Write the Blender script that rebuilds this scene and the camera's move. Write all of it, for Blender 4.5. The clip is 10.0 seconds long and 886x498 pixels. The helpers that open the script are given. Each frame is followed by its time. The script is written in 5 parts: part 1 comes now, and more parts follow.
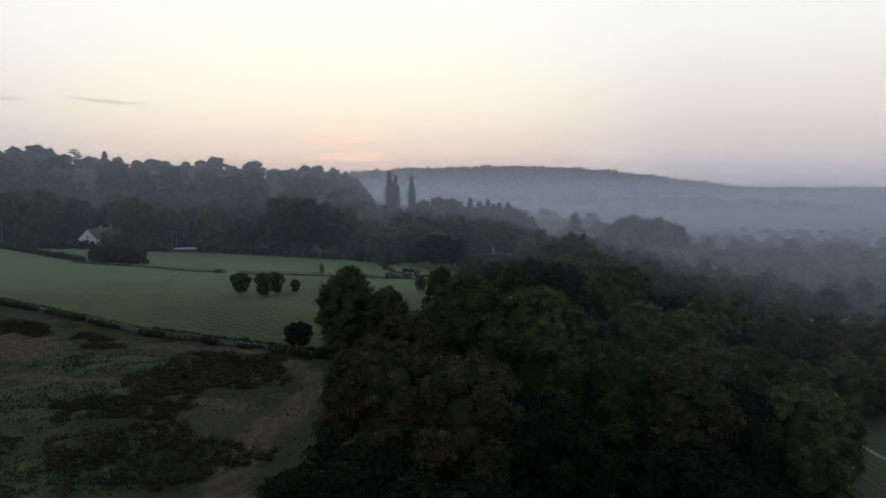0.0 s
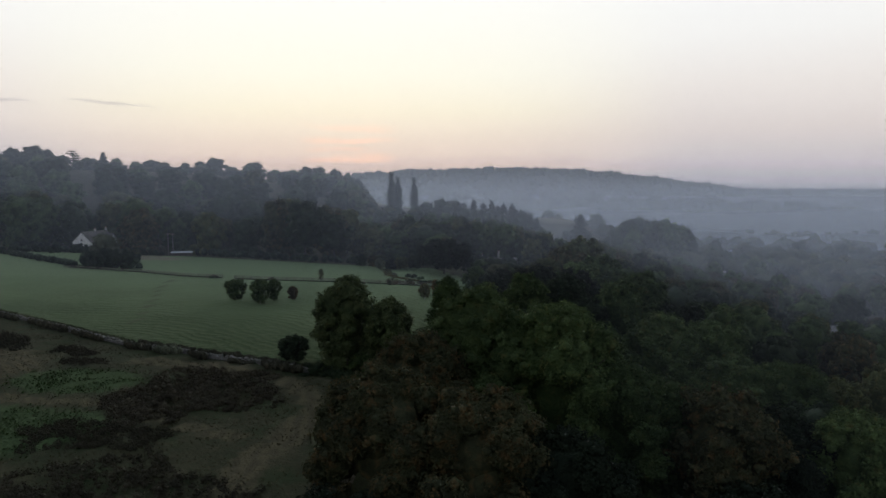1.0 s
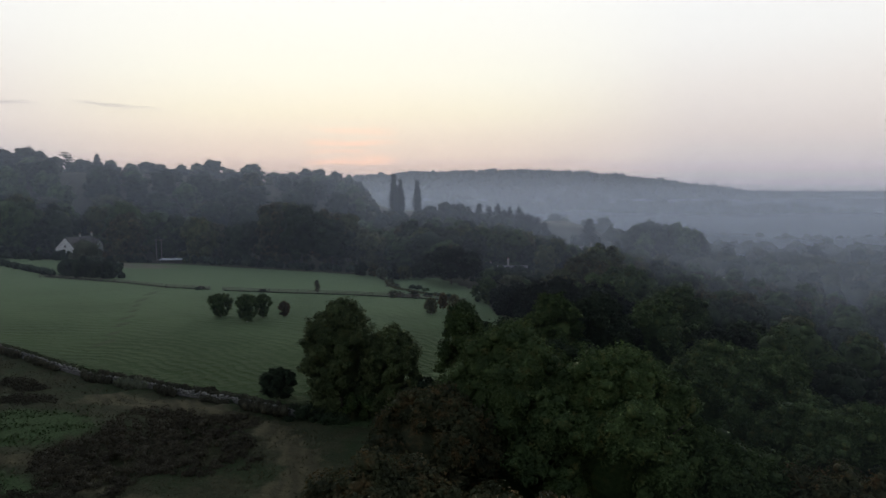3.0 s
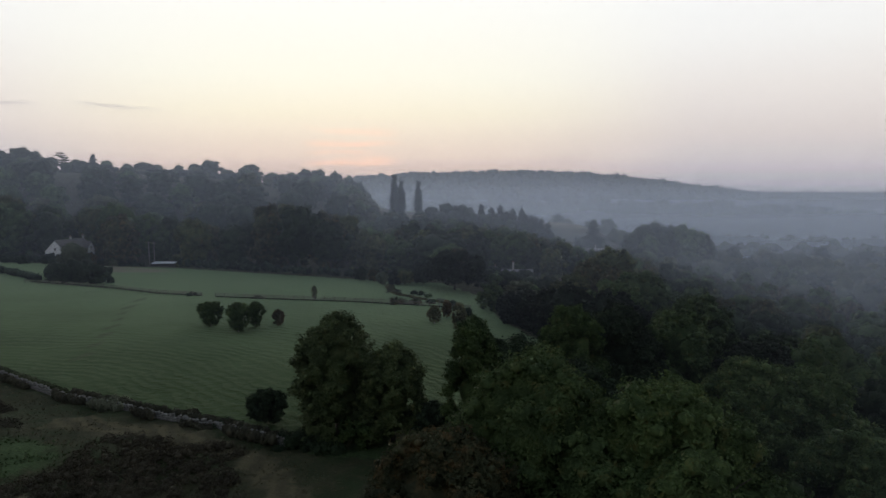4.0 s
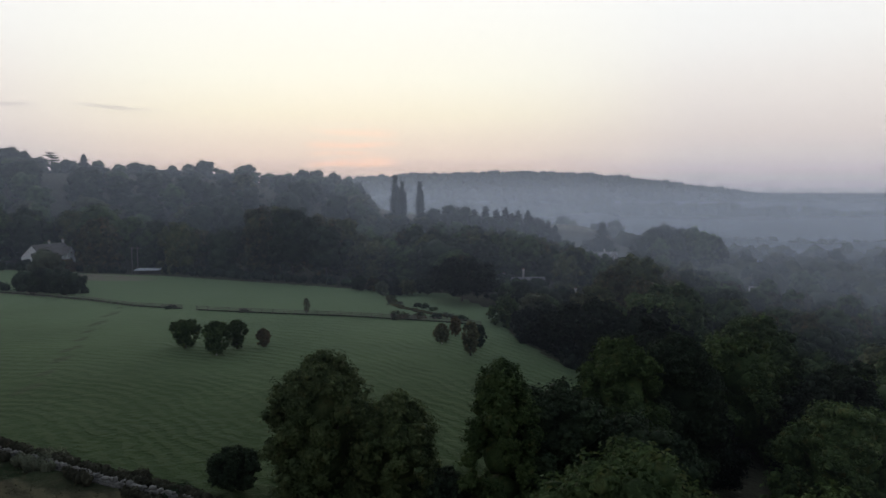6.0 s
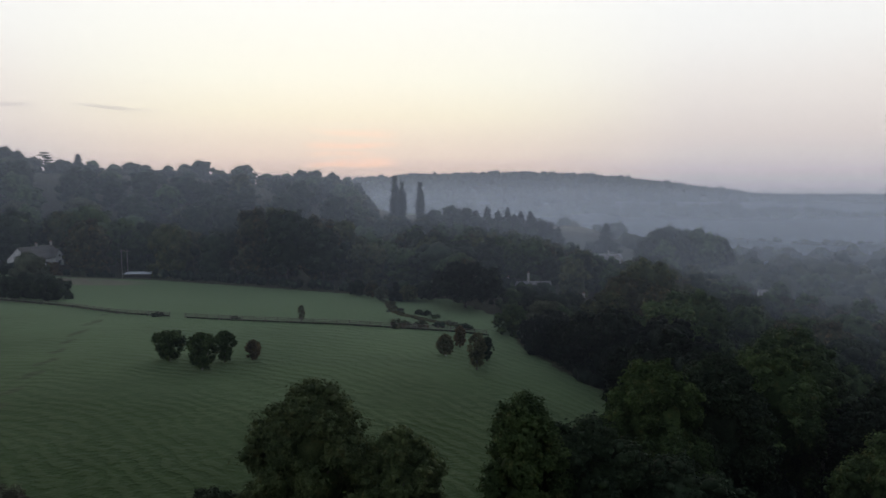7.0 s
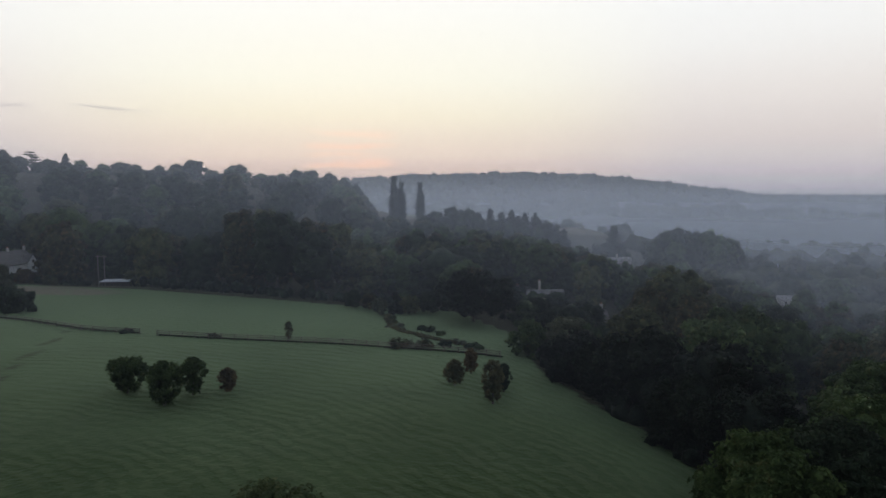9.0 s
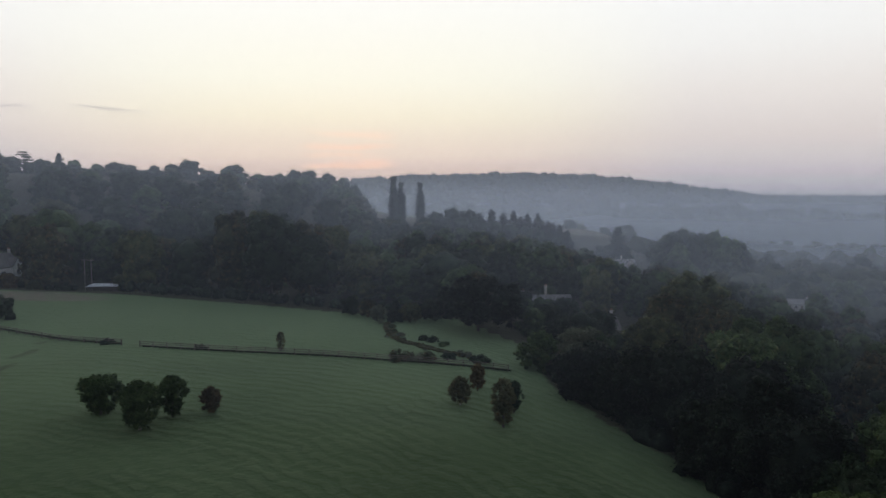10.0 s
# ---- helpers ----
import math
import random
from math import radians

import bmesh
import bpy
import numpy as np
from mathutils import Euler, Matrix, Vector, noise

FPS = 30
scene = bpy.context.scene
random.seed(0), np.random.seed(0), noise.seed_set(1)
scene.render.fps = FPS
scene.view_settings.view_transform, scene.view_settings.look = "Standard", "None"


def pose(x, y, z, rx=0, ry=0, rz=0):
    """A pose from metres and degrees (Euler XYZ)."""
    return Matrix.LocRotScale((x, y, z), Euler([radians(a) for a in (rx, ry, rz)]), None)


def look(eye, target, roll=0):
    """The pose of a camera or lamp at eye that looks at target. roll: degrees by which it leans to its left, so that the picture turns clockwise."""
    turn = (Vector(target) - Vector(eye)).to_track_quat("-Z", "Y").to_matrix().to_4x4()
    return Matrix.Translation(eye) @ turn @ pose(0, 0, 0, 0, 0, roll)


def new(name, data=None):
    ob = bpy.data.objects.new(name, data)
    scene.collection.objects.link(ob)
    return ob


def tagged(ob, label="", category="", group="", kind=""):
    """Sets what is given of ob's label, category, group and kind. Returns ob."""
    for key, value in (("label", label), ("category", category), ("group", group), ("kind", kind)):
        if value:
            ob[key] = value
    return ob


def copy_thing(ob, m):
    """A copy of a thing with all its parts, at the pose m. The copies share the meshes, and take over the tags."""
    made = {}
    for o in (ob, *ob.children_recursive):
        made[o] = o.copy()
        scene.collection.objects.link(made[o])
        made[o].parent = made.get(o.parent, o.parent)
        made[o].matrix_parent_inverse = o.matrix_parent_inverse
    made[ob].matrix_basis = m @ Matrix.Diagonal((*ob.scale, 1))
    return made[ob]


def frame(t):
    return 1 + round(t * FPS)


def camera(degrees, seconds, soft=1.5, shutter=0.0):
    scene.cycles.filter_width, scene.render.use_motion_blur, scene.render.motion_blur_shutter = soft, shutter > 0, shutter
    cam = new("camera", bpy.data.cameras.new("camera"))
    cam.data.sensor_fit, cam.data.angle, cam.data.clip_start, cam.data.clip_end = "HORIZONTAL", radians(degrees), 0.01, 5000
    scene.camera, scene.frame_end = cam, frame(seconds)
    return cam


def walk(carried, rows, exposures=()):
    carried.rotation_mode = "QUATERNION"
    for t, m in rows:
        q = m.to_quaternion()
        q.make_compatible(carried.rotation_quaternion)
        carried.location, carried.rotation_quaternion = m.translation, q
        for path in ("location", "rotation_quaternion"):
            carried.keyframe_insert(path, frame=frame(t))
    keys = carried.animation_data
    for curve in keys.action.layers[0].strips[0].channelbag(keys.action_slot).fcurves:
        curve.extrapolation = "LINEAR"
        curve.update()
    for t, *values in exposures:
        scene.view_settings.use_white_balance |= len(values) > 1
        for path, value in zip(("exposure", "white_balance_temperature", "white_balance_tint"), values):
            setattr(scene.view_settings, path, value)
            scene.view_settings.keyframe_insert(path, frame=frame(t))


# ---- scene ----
cam = camera(66.6, 10.0)
METRES, EYE, TILT, LEAN, TURN = 92.0, 27.0, -5.3, 0.0, 0.0
ROWS = [
    (0.0, 0.0, 0.0, 0.0, -0.0, 0.0, 0.0),
    (0.5, -0.0039, 0.0466, 0.0056, 0.09, 0.07, -0.02),
    (1.0, -0.008, 0.094, 0.0112, 0.17, 0.12, -0.03),
    (1.5, -0.0122, 0.142, 0.017, 0.22, 0.17, -0.03),
    (2.0, -0.0165, 0.1903, 0.0226, 0.27, 0.2, -0.03),
    (2.5, -0.0209, 0.2396, 0.0282, 0.31, 0.25, -0.04),
    (4.0, -0.0351, 0.3898, 0.044, 0.37, 0.37, -0.07),
    (4.5, -0.0397, 0.4403, 0.0491, 0.39, 0.4, -0.06),
    (5.0, -0.0443, 0.4906, 0.0543, 0.41, 0.42, -0.07),
    (5.5, -0.049, 0.5405, 0.0594, 0.41, 0.44, -0.08),
    (7.0, -0.0633, 0.6915, 0.0741, 0.36, 0.51, -0.1),
    (7.5, -0.0679, 0.7415, 0.0789, 0.33, 0.54, -0.12),
    (8.0, -0.0725, 0.7917, 0.0836, 0.32, 0.55, -0.09),
    (8.5, -0.0769, 0.8416, 0.0883, 0.29, 0.57, -0.08),
    (9.0, -0.0815, 0.8911, 0.0928, 0.25, 0.57, -0.09),
    (9.5, -0.0857, 0.9407, 0.0978, 0.23, 0.56, -0.08),
    (10.0, -0.0903, 0.9905, 0.1029, 0.19, 0.62, -0.09),
]
walk(cam, [(t, pose(0, 0, EYE, TILT, LEAN, TURN) @ pose(METRES * x, METRES * y, METRES * z, 90 + pitch, roll, yaw)) for t, x, y, z, yaw, pitch, roll in ROWS])
scene.cycles.transparent_max_bounces = 48


# ---- node helpers ----
def lin(r, g, b):
    """Linear colour from 0..255 display values."""
    f = lambda c: c / 12.92 if c <= 0.04045 else ((c + 0.055) / 1.055) ** 2.4
    return (f(r / 255.0), f(g / 255.0), f(b / 255.0), 1.0)


class Nodes:
    """Short hand for building node trees."""

    def __init__(self, tree):
        self.tree = tree
        tree.nodes.clear()

    def add(self, kind, **values):
        n = self.tree.nodes.new(kind)
        if "operation" in values:
            n.operation = values["operation"]
        if "use_clamp" in values:
            n.use_clamp = values["use_clamp"]
        if "data_type" in values:
            n.data_type, n.blend_type = values["data_type"], values["blend_type"]
        if "interpolation_type" in values:
            n.interpolation_type = values["interpolation_type"]
        if "attribute_name" in values:
            n.attribute_name = values["attribute_name"]
        return n

    def put(self, socket, value):
        if isinstance(value, bpy.types.NodeSocket):
            self.tree.links.new(value, socket)
        elif value is not None:
            socket.default_value = value

    def math(self, op, a, b=None, c=None, clamp=False):
        n = self.add("ShaderNodeMath", operation=op, use_clamp=clamp)
        for s, v in zip(n.inputs, (a, b, c)):
            self.put(s, v)
        return n.outputs[0]

    def vmath(self, op, a, b=None, out=0):
        n = self.add("ShaderNodeVectorMath", operation=op)
        for s, v in zip(n.inputs, (a, b)):
            self.put(s, v)
        return n.outputs[out]

    def mix(self, fac, a, b, blend="MIX"):
        n = self.add("ShaderNodeMix", data_type="RGBA", blend_type=blend)
        self.put(n.inputs[0], fac)
        self.put(n.inputs[6], a)
        self.put(n.inputs[7], b)
        return n.outputs[2]

    def span(self, v, a, b, lo=0.0, hi=1.0, smooth=True):
        n = self.add("ShaderNodeMapRange", interpolation_type="SMOOTHSTEP" if smooth else "LINEAR")
        for s, w in zip(n.inputs, (v, a, b, lo, hi)):
            self.put(s, w)
        return n.outputs[0]

    def noise(self, vector, scale, detail=4.0, rough=0.55, out=0):
        n = self.add("ShaderNodeTexNoise")
        self.put(n.inputs["Vector"], vector)
        n.inputs["Scale"].default_value, n.inputs["Detail"].default_value, n.inputs["Roughness"].default_value = scale, detail, rough
        return n.outputs[out]

    def ramp(self, fac, stops, interpolation="LINEAR"):
        n = self.add("ShaderNodeValToRGB")
        n.color_ramp.interpolation = interpolation
        e = n.color_ramp.elements
        while len(e) < len(stops):
            e.new(0.5)
        for el, (p, c) in zip(e, stops):
            el.position, el.color = p, c
        self.put(n.inputs[0], fac)
        return n.outputs[0]


# ---- world: hazy sky shortly after sunrise ----
SUN_TURN = 8.0  # degrees to the left of straight ahead
SKY = 1.0
world = bpy.data.worlds.new("dawn_sky")
scene.world = world
world.use_nodes = True
w = Nodes(world.node_tree)
coords = w.add("ShaderNodeTexCoord").outputs["Generated"]
xyz = w.add("ShaderNodeSeparateXYZ")
w.put(xyz.inputs[0], coords)
up = xyz.outputs[2]
flat = w.vmath("NORMALIZE", w.vmath("MULTIPLY", coords, (1, 1, 0)))
toward = w.vmath("DOT_PRODUCT", flat, (-math.sin(radians(SUN_TURN)), math.cos(radians(SUN_TURN)), 0), out=1)
height = w.math("MAXIMUM", up, 0.0)
plain = w.ramp(height, [(0.0, lin(205, 198, 204)), (0.03, lin(215, 206, 209)), (0.08, lin(230, 220, 216)), (0.14, lin(239, 233, 229)),
                        (0.20, lin(246, 245, 243)), (0.28, lin(250, 252, 252)), (0.45, lin(225, 229, 234)), (1.0, lin(150, 168, 196))])
sunny = w.ramp(height, [(0.0, lin(240, 212, 203)), (0.03, lin(252, 224, 208)), (0.07, lin(255, 238, 219)), (0.11, lin(255, 247, 225)),
                        (0.16, lin(255, 253, 238)), (0.26, lin(255, 255, 250)), (0.45, lin(240, 240, 238)), (1.0, lin(150, 168, 196))])
near_sun = w.span(toward, math.cos(radians(29)), 1.0)
sky = w.mix(near_sun, plain, sunny)
# thin cloud bars
stretched = w.vmath("MULTIPLY", coords, (7.0, 7.0, 110.0))
bars = w.noise(stretched, 1.0, 3.0, 0.5)
bar_low = w.math("MULTIPLY", w.span(bars, 0.46, 0.60), w.math("MULTIPLY", w.span(up, 0.012, 0.03), w.span(up, 0.11, 0.05)))
sky = w.mix(w.math("MULTIPLY", bar_low, w.math("MULTIPLY", w.span(toward, math.cos(radians(4.6)), math.cos(radians(0.5))), 0.85)), sky, (1.35, 0.88, 0.64, 1))
ripple = w.math("MULTIPLY", w.math("SUBTRACT", w.noise(w.vmath("MULTIPLY", coords, (30, 30, 160)), 1.0, 3.0, 0.6), 0.5), 0.012)
slant = w.math("ADD", w.math("MULTIPLY", w.math("ADD", xyz.outputs[0], 0.485), -0.059), 0.1125)
from_bar = w.math("ABSOLUTE", w.math("ADD", w.math("SUBTRACT", up, slant), ripple))
bar_grey = w.math("MULTIPLY", w.span(from_bar, 0.0038, 0.0), w.math("MULTIPLY", w.span(xyz.outputs[0], -0.495, -0.455), w.span(xyz.outputs[0], -0.36, -0.43)))
tuft_grey = w.math("MULTIPLY", w.span(w.math("ABSOLUTE", w.math("ADD", w.math("SUBTRACT", up, 0.1075), ripple)), 0.005, 0.0), w.span(xyz.outputs[0], -0.508, -0.53))
sky = w.mix(w.math("MULTIPLY", w.math("MAXIMUM", bar_grey, tuft_grey), 0.38), sky, lin(176, 168, 174))
# the western half of the sky is duller
west = w.span(toward, 0.75, -0.5)
sky = w.mix(west, sky, w.mix(0.62, sky, lin(70, 84, 112)))
clear = w.add("ShaderNodeTexSky")
clear.sky_type, clear.sun_disc, clear.dust_density = "NISHITA", False, 4.0
clear.sun_elevation, clear.sun_rotation = radians(3.0), radians(-SUN_TURN)
dome = w.add("ShaderNodeBackground")
w.put(dome.inputs[0], sky)
dome.inputs[1].default_value = SKY
glow = w.add("ShaderNodeBackground")
w.put(glow.inputs[0], clear.outputs[0])
glow.inputs[1].default_value = 0.002
both = w.add("ShaderNodeAddShader")
w.put(both.inputs[0], dome.outputs[0])
w.put(both.inputs[1], glow.outputs[0])
w.put(w.add("ShaderNodeOutputWorld").inputs[0], both.outputs[0])

sun = new("sun", bpy.data.lights.new("sun", "SUN"))
sun.data.energy, sun.data.angle, sun.data.color = 0.5, radians(14), (1.0, 0.8, 0.6)
sun.matrix_world = look((0, 0, 0), (math.sin(radians(SUN_TURN)), -math.cos(radians(SUN_TURN)), -math.tan(radians(5))))


# ---- materials ----
def material(name):
    m = bpy.data.materials.new(name)
    m.use_nodes = True
    return m, Nodes(m.node_tree)


def finish(n, shader):
    n.put(n.add("ShaderNodeOutputMaterial").inputs[0], shader)


def principled(n, colour, rough=0.8, bump=None, metal=0.0, distance=0.05, strength=0.6, gloss=0.3, sheen=0.0):
    p = n.add("ShaderNodeBsdfPrincipled")
    n.put(p.inputs["Base Color"], colour)
    n.put(p.inputs["Roughness"], rough)
    p.inputs["Metallic"].default_value = metal
    p.inputs["Specular IOR Level"].default_value = gloss
    if sheen:
        n.put(p.inputs["Sheen Weight"], sheen)
        p.inputs["Sheen Roughness"].default_value = 0.5
        p.inputs["Sheen Tint"].default_value = (0.55, 0.72, 0.45, 1)
    if bump is not None:
        b = n.add("ShaderNodeBump")
        b.inputs["Distance"].default_value, b.inputs["Strength"].default_value = distance, strength
        n.put(b.inputs["Height"], bump)
        n.put(p.inputs["Normal"], b.outputs[0])
    return p.outputs[0]


def leaf_material(name, dark, light, turned=None, share=0.0, mottled=1.0):
    """Foliage: every leaf spray has its own tone between dark and light, some have turned to autumn colour."""
    m, n = material(name)
    island = n.add("ShaderNodeNewGeometry").outputs["Random Per Island"]
    each = n.add("ShaderNodeObjectInfo").outputs["Random"]
    place = n.add("ShaderNodeTexCoord").outputs["Object"]
    patch = n.noise(place, 0.45, 2.0)
    tone = n.math("ADD", n.math("MULTIPLY", island, 0.14), n.math("ADD", n.math("MULTIPLY", n.span(patch, 0.3, 0.7), 0.50), 0.18))
    colour = n.mix(tone, (*dark, 1), (*light, 1))
    if turned:
        odd = n.span(n.math("ADD", n.noise(place, 0.9, 3.0), n.math("MULTIPLY", island, 0.06)), 0.64 - share, 0.96 - share)
        colour = n.mix(odd, colour, (*turned, 1))
    colour = n.mix(n.math("MULTIPLY", each, 0.28), colour, (0.02, 0.03, 0.02, 1))
    # fine noise mottles the leaves, darker where its bump dips
    leaf_mottle = n.noise(place, 3.2, 3.0, 0.65)
    colour = n.mix(n.span(leaf_mottle, 0.36, 0.56, 0.34 * mottled, 0.0), colour, (*[0.45 * c for c in dark], 1))
    p = principled(n, colour, 0.7, leaf_mottle, distance=0.25, strength=0.5 * mottled, gloss=0.12)
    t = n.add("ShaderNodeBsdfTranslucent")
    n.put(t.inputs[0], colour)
    mixed = n.add("ShaderNodeMixShader")
    mixed.inputs[0].default_value = 0.22
    n.put(mixed.inputs[1], p)
    n.put(mixed.inputs[2], t.outputs[0])
    finish(n, mixed.outputs[0])
    return m


LEAF_GREEN = leaf_material("green_leaves", (0.018, 0.034, 0.013), (0.107, 0.161, 0.052), (0.13, 0.115, 0.04), 0.06)
LEAF_FRESH = leaf_material("fresh_green_leaves", (0.026, 0.047, 0.016), (0.140, 0.206, 0.070), (0.18, 0.16, 0.05), 0.08)
LEAF_DARK = leaf_material("dark_leaves", (0.012, 0.023, 0.012), (0.052, 0.077, 0.036))
LEAF_OLIVE = leaf_material("olive_leaves", (0.025, 0.037, 0.014), (0.146, 0.162, 0.060), (0.18, 0.14, 0.05), 0.10)
LEAF_BROWN = leaf_material("brown_leaves", (0.022, 0.025, 0.013), (0.102, 0.112, 0.051), (0.17, 0.105, 0.042), 0.15)
LEAF_RUST = leaf_material("rusty_leaves", (0.063, 0.049, 0.020), (0.180, 0.126, 0.052), (0.20, 0.125, 0.05), 0.08)
HILL_DARK = leaf_material("hill_dark_leaves", (0.012, 0.023, 0.012), (0.052, 0.077, 0.036), mottled=0.3)
HILL_GREEN = leaf_material("hill_green_leaves", (0.018, 0.034, 0.013), (0.107, 0.161, 0.052), mottled=0.3)
HILL_OLIVE = leaf_material("hill_olive_leaves", (0.025, 0.037, 0.014), (0.134, 0.140, 0.054), mottled=0.3)
LEAF_GREY = leaf_material("grey_green_leaves", (0.050, 0.061, 0.041), (0.199, 0.213, 0.135))
NEEDLE = leaf_material("conifer_needles", (0.011, 0.019, 0.013), (0.043, 0.062, 0.040))
BRAMBLE = leaf_material("bramble_leaves", (0.029, 0.029, 0.018), (0.090, 0.085, 0.052), (0.11, 0.08, 0.05), 0.05)
SCRUB = leaf_material("dark_scrub_stems", (0.024, 0.022, 0.015), (0.085, 0.076, 0.050), (0.09, 0.066, 0.044), 0.05)
LEAF_ASH = leaf_material("ash_leaves", (0.034, 0.054, 0.020), (0.150, 0.190, 0.074), (0.18, 0.16, 0.06), 0.05)
LEAF_PALE = leaf_material("thin_autumn_leaves", (0.062, 0.066, 0.028), (0.180, 0.172, 0.074), (0.22, 0.13, 0.05), 0.08)
GRASS_TUFT = leaf_material("grass_blades", (0.034, 0.049, 0.020), (0.104, 0.113, 0.050))
DRY_TUFT = leaf_material("dry_grass_blades", (0.048, 0.048, 0.024), (0.120, 0.108, 0.060))
# yew needles, also the darkened leaf of the dim foremost copse trees
LEAF_YEW_DIM = leaf_material("yew_needles", (0.006, 0.011, 0.007), (0.026, 0.038, 0.020))
CROP = leaf_material("low_green_leaves", (0.023, 0.041, 0.015), (0.059, 0.095, 0.034))


def bark_material():
    m, n = material("bark")
    place = n.add("ShaderNodeTexCoord").outputs["Object"]
    grain = n.noise(n.vmath("MULTIPLY", place, (6, 6, 1.2)), 1.5, 5.0)
    colour = n.mix(grain, (0.035, 0.030, 0.024, 1), (0.15, 0.135, 0.11, 1))
    finish(n, principled(n, colour, 0.9, grain, distance=0.04))
    return m


def pale_bark_material():
    m, n = material("pale_bark")
    place = n.add("ShaderNodeTexCoord").outputs["Object"]
    grain = n.noise(n.vmath("MULTIPLY", place, (4, 4, 9)), 1.5, 4.0)
    colour = n.mix(grain, (0.20, 0.19, 0.16, 1), (0.50, 0.48, 0.43, 1))
    finish(n, principled(n, colour, 0.85, grain, distance=0.02))
    return m


BARK, PALE_BARK = bark_material(), pale_bark_material()


def simple_material(name, dark, light, scale, rough=0.85, stretch=(1, 1, 1), depth=0.02, metal=0.0, gloss=0.3):
    m, n = material(name)
    place = n.vmath("MULTIPLY", n.add("ShaderNodeTexCoord").outputs["Object"], stretch)
    fine, broad = n.noise(place, scale, 5.0), n.noise(place, scale * 0.13, 3.0)
    each = n.add("ShaderNodeObjectInfo").outputs["Random"]
    island = n.add("ShaderNodeNewGeometry").outputs["Random Per Island"]
    tone = n.math("ADD", n.math("MULTIPLY", fine, 0.5), n.math("MULTIPLY", broad, 0.3))
    tone = n.math("ADD", tone, n.math("MULTIPLY", n.math("ADD", each, island), 0.12))
    finish(n, principled(n, n.mix(tone, (*dark, 1), (*light, 1)), rough, fine, metal, depth, gloss=gloss))
    return m


STONE = simple_material("limestone", (0.03, 0.03, 0.027), (0.24, 0.235, 0.215), 2.2)
HOUSE_STONE = simple_material("pale_house_stone", (0.26, 0.24, 0.20), (0.50, 0.47, 0.40), 2.0)
RENDER_WHITE = simple_material("white_painted_render", (0.62, 0.62, 0.60), (0.86, 0.86, 0.83), 1.2, depth=0.008)
ROOF_STONE = simple_material("stone_slates", (0.06, 0.055, 0.05), (0.20, 0.185, 0.165), 2.5, stretch=(1, 1, 1))
ROOF_PALE = simple_material("pale_stone_slates", (0.14, 0.135, 0.13), (0.30, 0.285, 0.265), 2.5)
METAL_ROOF = simple_material("weathered_tin", (0.48, 0.49, 0.50), (0.78, 0.79, 0.80), 1.0, 0.5, depth=0.01)
TIMBER = simple_material("weathered_timber", (0.06, 0.05, 0.04), (0.20, 0.175, 0.14), 3.0, stretch=(1, 1, 0.3))
POLE_WOOD = simple_material("grey_pole_timber", (0.10, 0.085, 0.07), (0.26, 0.23, 0.19), 3.0, stretch=(2, 2, 0.3))
PAINT = simple_material("white_joinery_paint", (0.60, 0.60, 0.58), (0.82, 0.82, 0.80), 3.0, 0.5, depth=0.003)
IRON = simple_material("dark_iron", (0.02, 0.02, 0.022), (0.06, 0.06, 0.06), 4.0, 0.5)
CLAY = simple_material("clay_pot", (0.20, 0.11, 0.07), (0.42, 0.26, 0.17), 4.0)
ROAD = simple_material("asphalt", (0.10, 0.10, 0.10), (0.24, 0.235, 0.225), 1.2)


def glass_material():
    m, n = material("window_glass")
    p = n.add("ShaderNodeBsdfPrincipled")
    p.inputs["Base Color"].default_value = (0.02, 0.022, 0.025, 1)
    p.inputs["Roughness"].default_value = 0.05
    finish(n, p.outputs[0])
    return m


GLASS = glass_material()


def far_wood_material():
    m, n = material("far_woodland")
    place = n.add("ShaderNodeTexCoord").outputs["Object"]
    island = n.add("ShaderNodeNewGeometry").outputs["Random Per Island"]
    fine = n.noise(place, 0.6, 4.0)
    tone = n.math("ADD", n.math("MULTIPLY", fine, 0.5), n.math("MULTIPLY", island, 0.5))
    finish(n, principled(n, n.mix(tone, (0.015, 0.024, 0.014, 1), (0.065, 0.075, 0.032, 1)), 0.9, fine, distance=1.2, gloss=0.1))
    return m


FAR_WOOD = far_wood_material()


